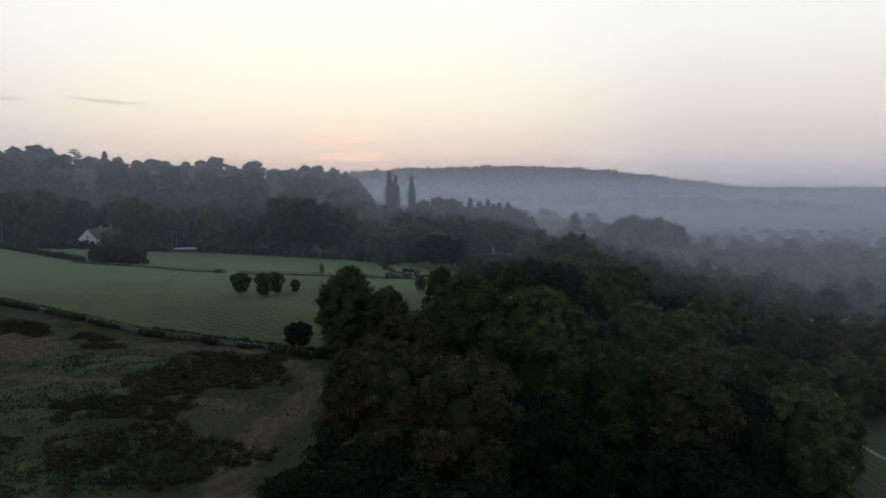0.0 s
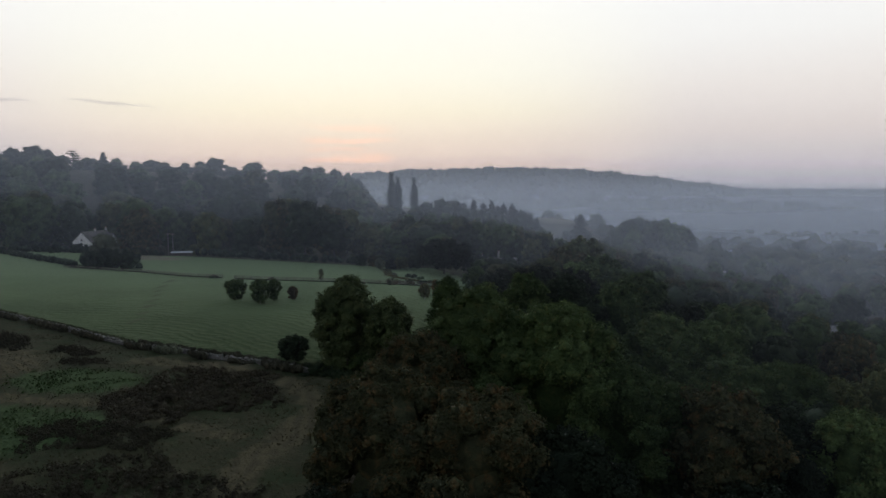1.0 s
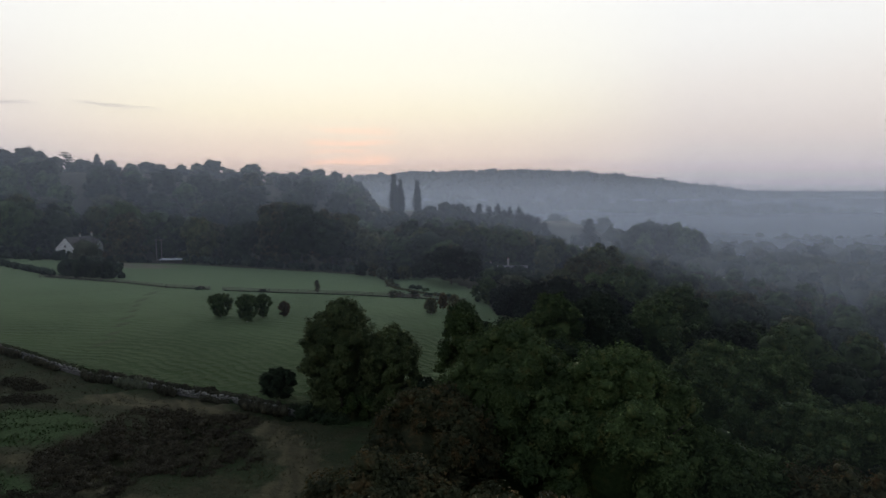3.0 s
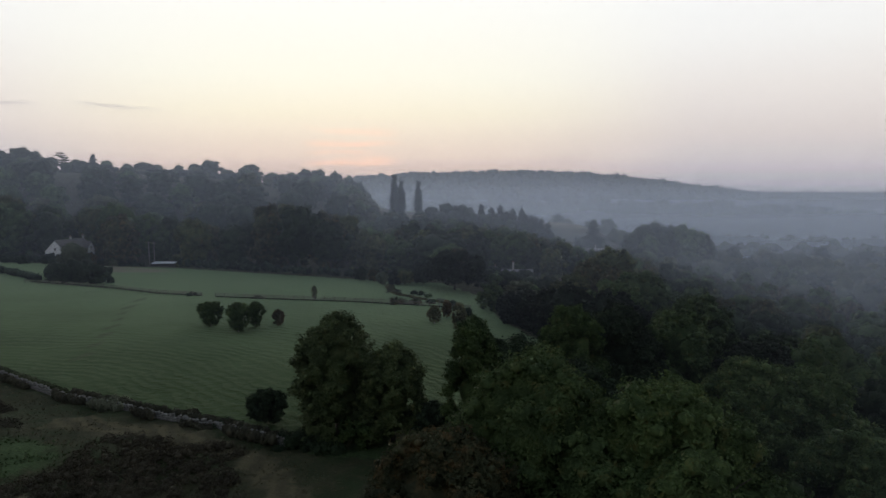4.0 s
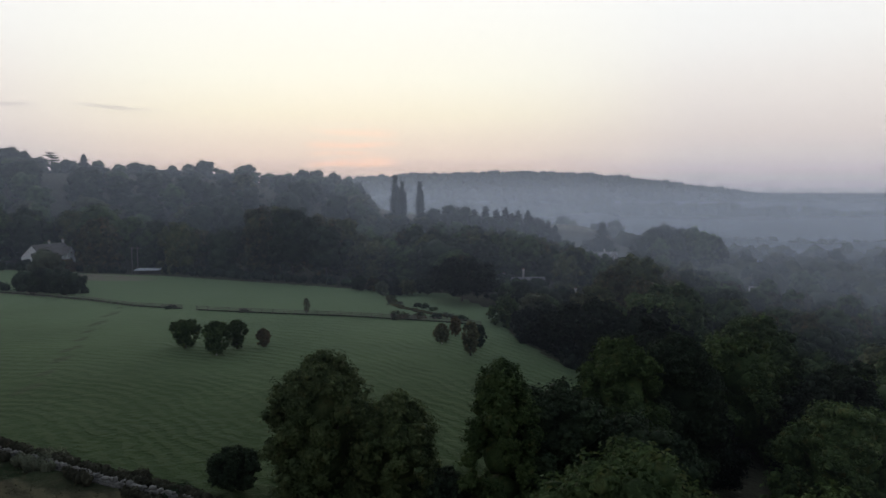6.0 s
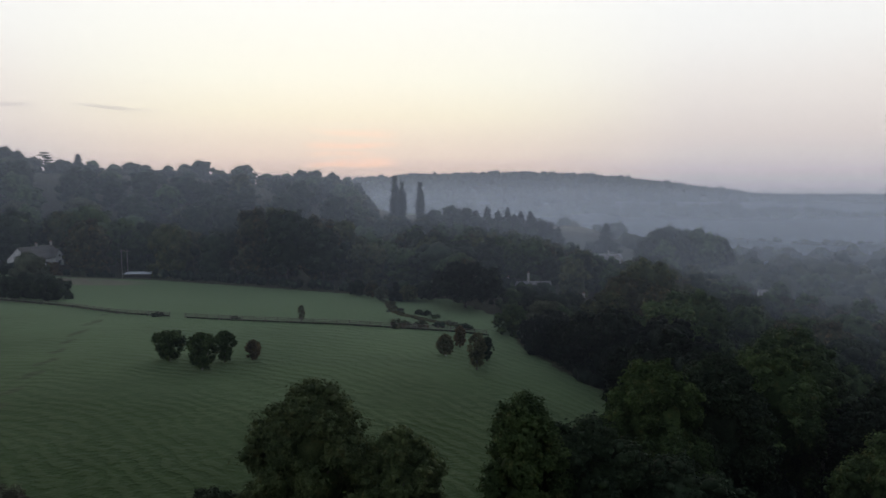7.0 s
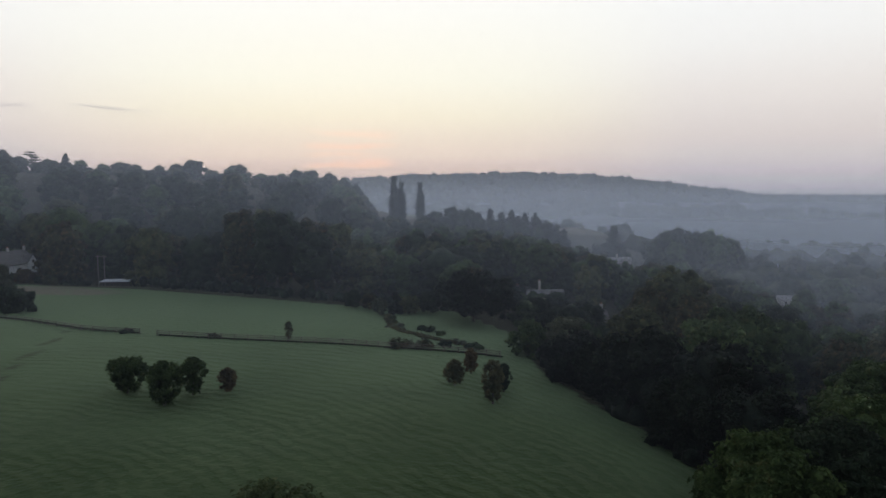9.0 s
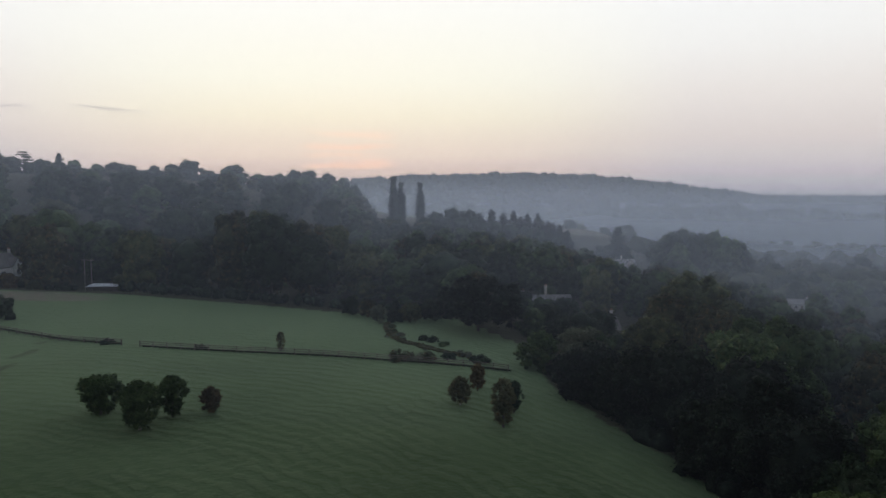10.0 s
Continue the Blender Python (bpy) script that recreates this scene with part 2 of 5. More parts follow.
def ground_material():
    m, n = material("pasture_and_scrub")
    place = n.add("ShaderNodeTexCoord").outputs["Object"]
    mask = {}
    for key in ("scrub", "tan", "crop", "litter", "worn", "soil"):
        mask[key] = n.add("ShaderNodeAttribute", attribute_name=key).outputs["Fac"]
    fine, mid, broad = n.noise(place, 3.0, 5.0), n.noise(place, 0.35, 4.0), n.noise(place, 0.035, 3.0)
    ragged = n.math("MULTIPLY", n.math("SUBTRACT", n.noise(place, 0.5, 5.0, 0.65), 0.5), 0.9)
    edge = lambda key: n.span(n.math("ADD", mask[key], ragged), 0.35, 0.65)
    # mown rows, bending round
    bent = n.vmath("ADD", place, n.vmath("MULTIPLY", n.noise(place, 0.02, 2.0, out=1), (16, 16, 0)))
    off = n.vmath("SUBTRACT", n.vmath("MULTIPLY", bent, (1, 1, 0)), (-82, 92, 0))
    radius = n.vmath("LENGTH", off, out=1)
    wobble = n.noise(place, 0.11, 3.0)
    streak = n.math("ADD", n.math("MULTIPLY", n.math("SINE", n.math("ADD", n.math("MULTIPLY", radius, 2.9), n.math("MULTIPLY", wobble, 15.0))), 0.15), n.noise(place, 0.7, 4.0))
    rows = n.math("MULTIPLY", n.span(streak, 0.34, 0.66, -1.0, 1.0), n.math("MULTIPLY", n.span(n.noise(place, 0.05, 3.0), 0.30, 0.62, 0.25, 1.0), n.math("SUBTRACT", 1.0, mask["scrub"])))
    grass = n.mix(n.span(broad, 0.3, 0.7), (0.020, 0.041, 0.009, 1), (0.029, 0.053, 0.013, 1))
    grass = n.mix(n.math("MULTIPLY", n.span(mid, 0.35, 0.75), 0.36), grass, (0.046, 0.063, 0.030, 1))
    grass = n.mix(n.math("MULTIPLY", n.span(fine, 0.4, 0.75), 0.55), grass, (0.023, 0.038, 0.019, 1))
    grass = n.mix(n.math("MULTIPLY", n.span(rows, -0.5, 1.0), 0.28), grass, (0.076, 0.094, 0.042, 1))
    # dew and distant haze put into the grass colour, paling it towards the far end
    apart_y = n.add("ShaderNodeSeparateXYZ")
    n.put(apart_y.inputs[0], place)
    dew_and_haze = n.span(n.math("ADD", apart_y.outputs[1], n.math("MULTIPLY", broad, 60.0)), 145, 275)
    grass = n.mix(n.math("MULTIPLY", dew_and_haze, 0.78), grass, (0.138, 0.188, 0.096, 1))
    rough = n.mix(n.span(mid, 0.3, 0.7), (0.023, 0.031, 0.013, 1), (0.045, 0.045, 0.022, 1))
    rough = n.mix(n.math("MULTIPLY", n.span(fine, 0.35, 0.7), 0.6), rough, (0.024, 0.026, 0.015, 1))
    dry = n.mix(n.math("ADD", n.math("MULTIPLY", fine, 0.5), n.math("MULTIPLY", n.span(streak, 0.3, 0.7), 0.5)), (0.034, 0.033, 0.017, 1), (0.094, 0.082, 0.046, 1))
    herb = n.mix(n.span(fine, 0.3, 0.7), (0.024, 0.045, 0.016, 1), (0.050, 0.080, 0.030, 1))
    floor = n.mix(fine, (0.022, 0.020, 0.013, 1), (0.065, 0.055, 0.034, 1))
    rough = n.mix(n.math("MULTIPLY", n.span(n.noise(place, 0.12, 4.0, 0.65), 0.48, 0.62), 0.7), rough, (0.020, 0.034, 0.012, 1))
    rough = n.mix(n.math("MULTIPLY", n.span(n.noise(place, 1.1, 4.0, 0.7), 0.52, 0.66), 0.4), rough, (0.066, 0.056, 0.032, 1))
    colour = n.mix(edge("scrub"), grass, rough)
    colour = n.mix(edge("crop"), colour, herb)
    colour = n.mix(edge("tan"), colour, dry)
    colour = n.mix(n.math("MULTIPLY", edge("worn"), 0.6), colour, (0.050, 0.055, 0.030, 1))
    colour = n.mix(edge("litter"), colour, floor)
    colour = n.mix(n.math("MULTIPLY", n.span(mask["soil"], 0.2, 0.9), n.span(mid, 0.3, 0.6, 0.5, 0.95)), colour, n.mix(fine, (0.115, 0.092, 0.070, 1), (0.21, 0.175, 0.14, 1)))
    relief = n.math("ADD", n.math("MULTIPLY", fine, 0.5), n.math("ADD", n.math("MULTIPLY", mid, 0.9), n.math("MULTIPLY", rows, 0.30)))
    finish(n, principled(n, colour, 0.95, relief, distance=0.35, strength=0.8, gloss=0.1, sheen=n.math("MULTIPLY", n.math("SUBTRACT", 1.0, edge("scrub")), 0.08)))
    return m


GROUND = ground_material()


def mist_material(name, depth, low, x_from=None, top=40.0, x_to=None, fade=78.0):
    """A veil of mist: thinner with height, uneven, scattering the sky's light both ways."""
    m, n = material(name)
    place = n.add("ShaderNodeTexCoord").outputs["Object"]
    parts = n.add("ShaderNodeSeparateXYZ")
    n.put(parts.inputs[0], place)
    drift = n.noise(n.vmath("MULTIPLY", place, (1, 1, 4)), 0.006, 2.0)
    lift = n.math("ADD", parts.outputs[2], n.math("MULTIPLY", n.math("SUBTRACT", drift, 0.5), 50.0))
    fall = n.math("EXPONENT", n.math("DIVIDE", n.math("ADD", lift, 30.0), -14.0))
    beta = n.math("ADD", n.math("MULTIPLY", n.math("MINIMUM", fall, 2.5), low), n.math("MULTIPLY", n.math("EXPONENT", n.math("DIVIDE", parts.outputs[2], -140.0)), HAZE))
    tau = n.math("MULTIPLY", n.math("MULTIPLY", beta, depth), n.span(parts.outputs[2], top + 45.0, top))
    if x_from is not None:
        tau = n.math("MULTIPLY", tau, n.span(parts.outputs[0], x_from, x_from + fade))
    if x_to is not None:
        tau = n.math("MULTIPLY", tau, n.span(parts.outputs[0], x_to, x_to - 45.0))
    cover = n.math("SUBTRACT", 1.0, n.math("EXPONENT", n.math("MULTIPLY", tau, -1.0)))
    d, t, clear_part = n.add("ShaderNodeBsdfDiffuse"), n.add("ShaderNodeBsdfTranslucent"), n.add("ShaderNodeBsdfTransparent")
    d.inputs[0].default_value = t.inputs[0].default_value = (0.70, 0.80, 0.98, 1)
    fog, out = n.add("ShaderNodeMixShader"), n.add("ShaderNodeMixShader")
    fog.inputs[0].default_value = 0.6
    n.put(fog.inputs[1], d.outputs[0])
    n.put(fog.inputs[2], t.outputs[0])
    n.put(out.inputs[0], cover)
    n.put(out.inputs[1], clear_part.outputs[0])
    n.put(out.inputs[2], fog.outputs[0])
    finish(n, out.outputs[0])
    return m


HAZE, MIST = 0.00118, 0.0006


# ---- shape of the land ----
def sstep(v):
    v = np.clip(v, 0.0, 1.0)
    return v * v * (3.0 - 2.0 * v)


def ground_height(x, y):
    """Height of the land: a level field, a valley falling away to the east side, a wooded hill and far ridges."""
    x, y = np.asarray(x, float), np.asarray(y, float)
    z = -1.5 + 1.1 * sstep((-x - 60.0) / 110.0)
    # rise towards the poplars and the lane
    z = z + 9.0 * sstep((y - 380.0) / 130.0) * sstep((30.0 - x) / 70.0)
    # wooded hill behind the field
    edge = -30.0 - 0.13 * np.maximum(y - 600.0, 0.0)
    tall = 24.0 + 0.055 * np.clip(-x - 120.0, 0.0, 500.0)
    z = z + tall * sstep((y - 350.0) / 230.0) * sstep((edge - x) / 110.0) * (1.0 - sstep((y - 800.0) / 400.0))
    # hollow with the shelter behind the field
    z = z - 2.0 * np.exp(-((x + 114.0) / 20.0) ** 2) * sstep((y - 291.0) / 8.0) * (1.0 - sstep((y - 330.0) / 30.0))
    # valley side
    s = x - (5.0 + 0.03 * (np.clip(y, 0.0, 1400.0) - 100.0))
    s = 8.0 * np.logaddexp(0.0, s / 8.0)
    z = z - 40.0 * np.tanh(0.25 * s / 40.0)
    # long ridge across the valley, then a lower one far behind it
    width = np.where(x < 200.0, 950.0, 560.0)
    ridge = -15.0 + 81.0 * np.exp(-((x - 200.0) / width) ** 2)
    across = -44.0 + (ridge + 44.0) * sstep((y - 950.0) / 850.0) * (1.0 - 0.6 * sstep((y - 1900.0) / 900.0))
    across = across + 34.0 * sstep((y - 2900.0) / 700.0) * sstep((x - 300.0) / 1500.0)
    k = sstep((y - 720.0) / 300.0)
    z = z * (1.0 - k) + across * k
    # spur with a pale meadow beyond the farm
    z = z + 19.0 * np.exp(-((x - 112.0) / 48.0) ** 2 - ((y - 650.0) / 75.0) ** 2)
    # slow undulation
    far = sstep((y - 300.0) / 500.0)
    z = z + (0.25 + 2.0 * far) * np.sin(x / 37.0 + 1.3) * np.sin(y / 41.0 + 0.4)
    return z


# ---- mesh helpers ----
def fast_mesh(name, verts, faces, mat, smooth=False):
    """A mesh from arrays of vertices and of faces that all have as many corners."""
    verts, faces = np.asarray(verts, np.float32), np.asarray(faces, np.int32)
    me = bpy.data.meshes.new(name)
    count, corners = faces.shape
    me.vertices.add(len(verts))
    me.vertices.foreach_set("co", verts.ravel())
    me.loops.add(count * corners)
    me.loops.foreach_set("vertex_index", faces.ravel())
    me.polygons.add(count)
    me.polygons.foreach_set("loop_start", np.arange(0, count * corners, corners, dtype=np.int32))
    me.polygons.foreach_set("loop_total", np.full(count, corners, np.int32))
    if smooth is not False:
        me.polygons.foreach_set("use_smooth", np.broadcast_to(smooth, (count,)).astype(bool))
    me.materials.append(mat)
    me.update(calc_edges=True)
    return me


def part(name, me, parent, label="", m=None):
    ob = new(name, me)
    ob.parent = parent
    if m is not None:
        ob.matrix_basis = m
    return tagged(ob, label)


BOX_FACES = np.array([(0, 3, 2, 1), (4, 5, 6, 7), (0, 1, 5, 4), (1, 2, 6, 5), (2, 3, 7, 6), (3, 0, 4, 7)])


def box_verts(cx, cy, cz, sx, sy, sz, turn=0.0):
    """Corners of a box: its middle, its sizes, turned about z by radians."""
    p = np.array([(-1, -1, -1), (1, -1, -1), (1, 1, -1), (-1, 1, -1), (-1, -1, 1), (1, -1, 1), (1, 1, 1), (-1, 1, 1)], float) * 0.5
    p = p * (sx, sy, sz)
    c, s = math.cos(turn), math.sin(turn)
    return np.stack([p[:, 0] * c - p[:, 1] * s + cx, p[:, 0] * s + p[:, 1] * c + cy, p[:, 2] + cz], 1)


def boxes_mesh(name, boxes, mat, bevel=0.0):
    vs = np.concatenate([box_verts(*b) for b in boxes])
    fs = np.concatenate([BOX_FACES + 8 * i for i in range(len(boxes))])
    me = fast_mesh(name, vs, fs, mat)
    if bevel:
        bm = bmesh.new()
        bm.from_mesh(me)
        bmesh.ops.bevel(bm, geom=bm.edges[:], offset=bevel, segments=1, affect="EDGES")
        bm.to_mesh(me)
        bm.free()
    return me


def tube(points, radii, sides=7):
    """A tapered tube along points, open at both ends: vertices and quads."""
    points = np.asarray(points, float)
    way = np.gradient(points, axis=0)
    way /= np.linalg.norm(way, axis=1)[:, None]
    ref = np.where(np.abs(way[:, 2:3]) > 0.9, (1.0, 0, 0), (0, 0, 1.0))
    u = np.cross(way, ref)
    u /= np.linalg.norm(u, axis=1)[:, None]
    v = np.cross(way, u)
    a = np.linspace(0, 2 * math.pi, sides, endpoint=False)
    ring = points[:, None] + np.asarray(radii)[:, None, None] * (np.cos(a)[None, :, None] * u[:, None] + np.sin(a)[None, :, None] * v[:, None])
    k = np.arange(len(points) - 1)[:, None] * sides
    i = np.arange(sides)[None, :]
    j = (i + 1) % sides
    f = np.stack([k + i, k + j, k + sides + j, k + sides + i], -1).reshape(-1, 4)
    return ring.reshape(-1, 3), f


def joined(pieces):
    """Vertices and faces of several pieces as one."""
    vs, fs, at = [], [], 0
    for v, f in pieces:
        vs.append(v)
        fs.append(f + at)
        at += len(v)
    return np.concatenate(vs), np.concatenate(fs)


def unit(v):
    return v / np.maximum(np.linalg.norm(v, axis=-1, keepdims=True), 1e-9)


def sprays(pos, normal, size, rng, slim=0.62, fold=0.22):
    """Small folded leaf sprays at pos, facing along normal."""
    n = len(pos)
    t = unit(np.cross(normal, rng.normal(size=(n, 3))))
    s = np.cross(normal, t)
    size = np.broadcast_to(np.asarray(size, float), (n,))[:, None] * rng.uniform(0.6, 1.35, (n, 1))
    a, b = t * size * 0.5, s * size * 0.5 * slim
    lift = normal * size * fold
    v = np.stack([pos - a, pos - b + lift, pos + a, pos + b + lift], 1).reshape(-1, 3)
    k = np.arange(n)[:, None] * 4
    return v, np.concatenate([k + (0, 1, 2), k + (0, 2, 3)], 1).reshape(-1, 3)


def ball():
    bm = bmesh.new()
    bmesh.ops.create_icosphere(bm, subdivisions=1, radius=1.0)
    bm.verts.index_update()
    v, f = np.array([p.co[:] for p in bm.verts]), np.array([[p.index for p in q.verts] for q in bm.faces])
    bm.free()
    return v, f


def finer(v, f):
    """Each triangle cut in four, pushed out to the sphere."""
    a, b, c = v[f[:, 0]], v[f[:, 1]], v[f[:, 2]]
    pts = np.concatenate([v[f].reshape(-1, 3), np.stack([a + b, b + c, c + a], 1).reshape(-1, 3)])
    pts = pts / np.linalg.norm(pts, axis=1)[:, None]
    n = len(f)
    i, m = np.arange(n)[:, None] * 3, 3 * n + np.arange(n)[:, None] * 3
    g = np.concatenate([np.hstack([i, m, m + 2]), np.hstack([m, i + 1, m + 1]), np.hstack([m + 2, m + 1, i + 2]), np.hstack([m, m + 1, m + 2])])
    key, inverse = np.unique(np.round(pts, 4), axis=0, return_inverse=True)
    return key, inverse.ravel()[g]


BALL_COARSE = ball()
BALL_FINE = finer(*BALL_COARSE)


def clump_cores(c, r, squash, rng, fine, rough=0.2):
    """Uneven leafy masses inside the outer leaves."""
    bv, bf = BALL_FINE if fine else BALL_COARSE
    n = len(c)
    v = bv[None] * (1 + rough * np.clip(rng.normal(size=(n, len(bv), 1)), -2, 1.5)) * r[:, None, None]
    v[:, :, 2] *= squash[:, None]
    v = v + c[:, None]
    f = bf[None] + (np.arange(n) * len(bv))[:, None, None]
    return v.reshape(-1, 3), f.reshape(-1, 3)


def crown_lobes(kind, high, wide, rng, lobes=1.0):
    """Middles and radii of the clumps that make up a crown."""
    if kind == "column":
        n = int(16 + high * 1.2)
        z = np.linspace(0.10, 0.97, n) * high
        r = wide * np.clip(np.sin(np.pi * np.clip(z / high, 0, 1) ** 0.75), 0.36, 1) * rng.uniform(0.6, 0.9, n)
        a = rng.uniform(0, 2 * np.pi, n)
        off = wide * 0.28 * rng.uniform(0, 1, n)
        return np.stack([off * np.cos(a), off * np.sin(a), z], 1), r, np.full(n, 1.7)
    if kind == "spire":
        n = int(30 + high * 2.4)
        z = (0.06 + 0.91 * rng.uniform(0, 1, n) ** 1.2) * high
        reach = wide * (1.02 - z / high) ** 0.6
        a = rng.uniform(0, 2 * np.pi, n)
        off = reach * rng.uniform(0.2, 0.85, n)
        return np.stack([off * np.cos(a), off * np.sin(a), z - 0.18 * off], 1), 0.36 * reach + 0.35, np.full(n, 0.7)
    if kind == "tiers":
        n = int(26 + wide * 2)
        level = rng.integers(0, 6, n)
        z = (0.36 + 0.115 * level + rng.normal(0, 0.012, n)) * high
        reach = wide * np.array([0.95, 1.0, 0.85, 0.72, 0.52, 0.26])[level]
        a = rng.uniform(0, 2 * np.pi, n)
        off = reach * rng.uniform(0.15, 0.85, n)
        return np.stack([off * np.cos(a), off * np.sin(a), z], 1), wide * rng.uniform(0.24, 0.36, n), np.full(n, 0.36)
    if kind == "mound":
        n = int(min(10 + 1.3 * (wide / (0.36 * high)) ** 2, 620))
        a = rng.uniform(0, 2 * np.pi, n)
        off = wide * np.sqrt(rng.uniform(0, 1, n)) * (0.85 + 0.12 * np.sin(3 * a + 1) + 0.14 * np.sin(5 * a + high * 9))
        lump = 0.72 + 0.28 * np.sin(off * 1.1 + 3 * a) * np.sin(2 * a + high)
        z = high * np.clip(0.62 - 0.58 * (off / wide) ** 2, 0.06, 1) * lump * rng.uniform(0.4, 1.2, n)
        r = high * rng.uniform(0.16, 0.46, n)
        return np.stack([off * np.cos(a), off * np.sin(a), z], 1), r, np.full(n, 0.85)
    raise ValueError(kind)


BROADLEAF = {  # base of the crown, widest height, girth at the base, bough radius, looseness
    "round": (0.0, 0.42, 0.85, 0.30, 0.10),
    "full": (0.0, 0.42, 0.80, 0.24, 0.45),
    "lifted": (0.26, 0.52, 0.50, 0.30, 0.15),
    "ball": (0.12, 0.50, 0.45, 0.28, 0.20),
    "vase": (0.10, 0.56, 0.22, 0.24, 0.50),
}


def broadleaf_boughs(kind, high, wide, rng, lobes):
    """Large boughs over a domed outline and the leafy tufts that each one carries."""
    low, belly, foot, thick, loose = BROADLEAF[kind]
    n = max(12, int((11.0 + 6.0 * high / wide) * (0.30 / thick) ** 1.5 * min(max(lobes, 0.55), 1.4)))
    a = 2.39996 * np.arange(n) + rng.uniform(-0.5, 0.5, n)
    ph = rng.uniform(0, 6.28, 3)
    k = (np.arange(n) + rng.uniform(0.1, 0.9, n)) / n
    swell = 1 + 0.12 * np.sin(2 * a + ph[0]) + 0.09 * np.sin(3 * a + ph[1] - 3 * k) + rng.normal(0, 0.06, n)
    rb = wide * thick * rng.uniform(0.72, 1.25, n)
    dome = np.clip((k - 0.36) / 0.64, 0, 1)  # lower boughs stand on the skirt, the others on the dome
    rise = np.arcsin(dome ** 0.9)
    off = np.where(k < 0.36, (wide - 0.8 * rb) * (foot + (1 - foot) * (k / 0.36) ** 0.7), (wide - 0.8 * rb) * np.cos(rise) ** (1.25 if kind == "full" else 1.0)) * swell
    z = np.where(k < 0.36, high * (low + (belly - low) * k / 0.36), high * belly + (high * (1 - belly) - 0.95 * rb) * np.sin(rise))
    z = np.maximum(z + rng.normal(0, 0.02 * high, n) * (dome < 0.8), high * low + rb * 0.6)
    boughs = np.stack([off * np.cos(a), off * np.sin(a), z], 1)
    m = 15 if lobes >= 1.0 else (8 if lobes > 0.5 else 5)
    owner = np.repeat(np.arange(n), m)
    out = unit(boughs - (0, 0, high * (0.40 + 0.3 * low)))
    d = unit(rng.normal(size=(n * m, 3)) + 0.95 * out[owner] + (0, 0, 0.3))
    tuft = boughs[owner] + d * (rb[owner] * rng.uniform(0.62, 1.05 + 0.45 * loose, n * m))[:, None]
    rt = rb[owner] * rng.uniform(0.26, 0.52, n * m)
    tuft[:, 2] = np.maximum(tuft[:, 2], 0.3 * rt)
    return boughs, rb, tuft, rt, loose


def crown_mesh(name, kind, high, wide, count, spray, mat, seed, lobes=1.0, fine=True, body=0.74):
    rng = np.random.default_rng(seed)
    if kind in BROADLEAF:
        boughs, rb, c, r, loose = broadleaf_boughs(kind, high, wide, rng, lobes)
        squash, hull, hull_r = np.full(len(c), 0.82), boughs, rb * (0.84 - 0.26 * loose) * min(1.0, body / 0.6) * (1.1 if lobes < 0.9 else 1.0)
    else:
        c, r, squash = crown_lobes(kind, high, wide, rng, lobes)
        hull, hull_r, loose = c, r * 0.66, 0.0
    middle = c.mean(axis=0)
    pick = rng.choice(len(c), int(count * 1.7), p=r * r / np.sum(r * r))
    d = unit(rng.normal(size=(len(pick), 3)) + 0.7 * unit(c[pick] - middle) + (0, 0, 0.45))
    flat_ = np.stack([np.ones(len(pick)), np.ones(len(pick)), squash[pick]], 1)
    ragged = rng.uniform(0.70, 1.10, (len(pick), 1)) + np.abs(rng.normal(0, 0.14 + 0.2 * loose, (len(pick), 1)))
    pos = c[pick] + d * flat_ * r[pick][:, None] * ragged
    if kind in BROADLEAF:
        # close the boughs themselves with leaves too
        on = rng.random(len(pick)) < 0.58
        which = rng.choice(len(hull), int(on.sum()), p=hull_r ** 2 / np.sum(hull_r ** 2))
        d[on] = unit(rng.normal(size=(len(which), 3)) + 0.6 * unit(hull[which] - middle) + (0, 0, 0.3))
        pos[on] = hull[which] + d[on] * (1, 1, 0.94) * (hull_r[which] * rng.uniform(1.0, 1.22, len(which)))[:, None]
    # leave out what lies deep inside the other clumps
    near = np.full(len(pos), 9.0, np.float32)
    for k in range(len(hull)):
        near = np.minimum(near, np.linalg.norm(pos - hull[k], axis=1) / hull_r[k])
    keep = near > 0.94
    pos, d = pos[keep][:count], d[keep][:count]
    pos[:, 2] = np.maximum(pos[:, 2], 0.05)
    normal = unit(d + rng.normal(0, 0.34 if lobes >= 0.9 else 0.22, d.shape) + (0, 0, 0.35))
    pieces = [sprays(pos, normal, spray, rng)]
    if kind not in BROADLEAF or lobes > 0.9:
        pieces.append(clump_cores(c, r * body, squash, rng, fine and kind not in BROADLEAF))
    if kind in BROADLEAF:
        pieces.append(clump_cores(hull, hull_r, np.full(len(hull), 0.92), rng, True, 0.09))
        low = BROADLEAF[kind][0]
        spine = np.linspace(low + 0.28 * (1 - low), 0.66, 3)[:, None] * (0, 0, high)
        pieces.append(clump_cores(spine, np.full(3, min(wide, 0.5 * high * (1 - low)) * ((0.58 if lobes >= 0.9 else 0.72) - 0.25 * loose) * min(1.0, body / 0.6)), np.full(3, 1.0), rng, True, 0.09))
    v, f = joined(pieces)
    return fast_mesh(name, v, f, mat, smooth=np.arange(len(f)) >= 2 * len(pos))


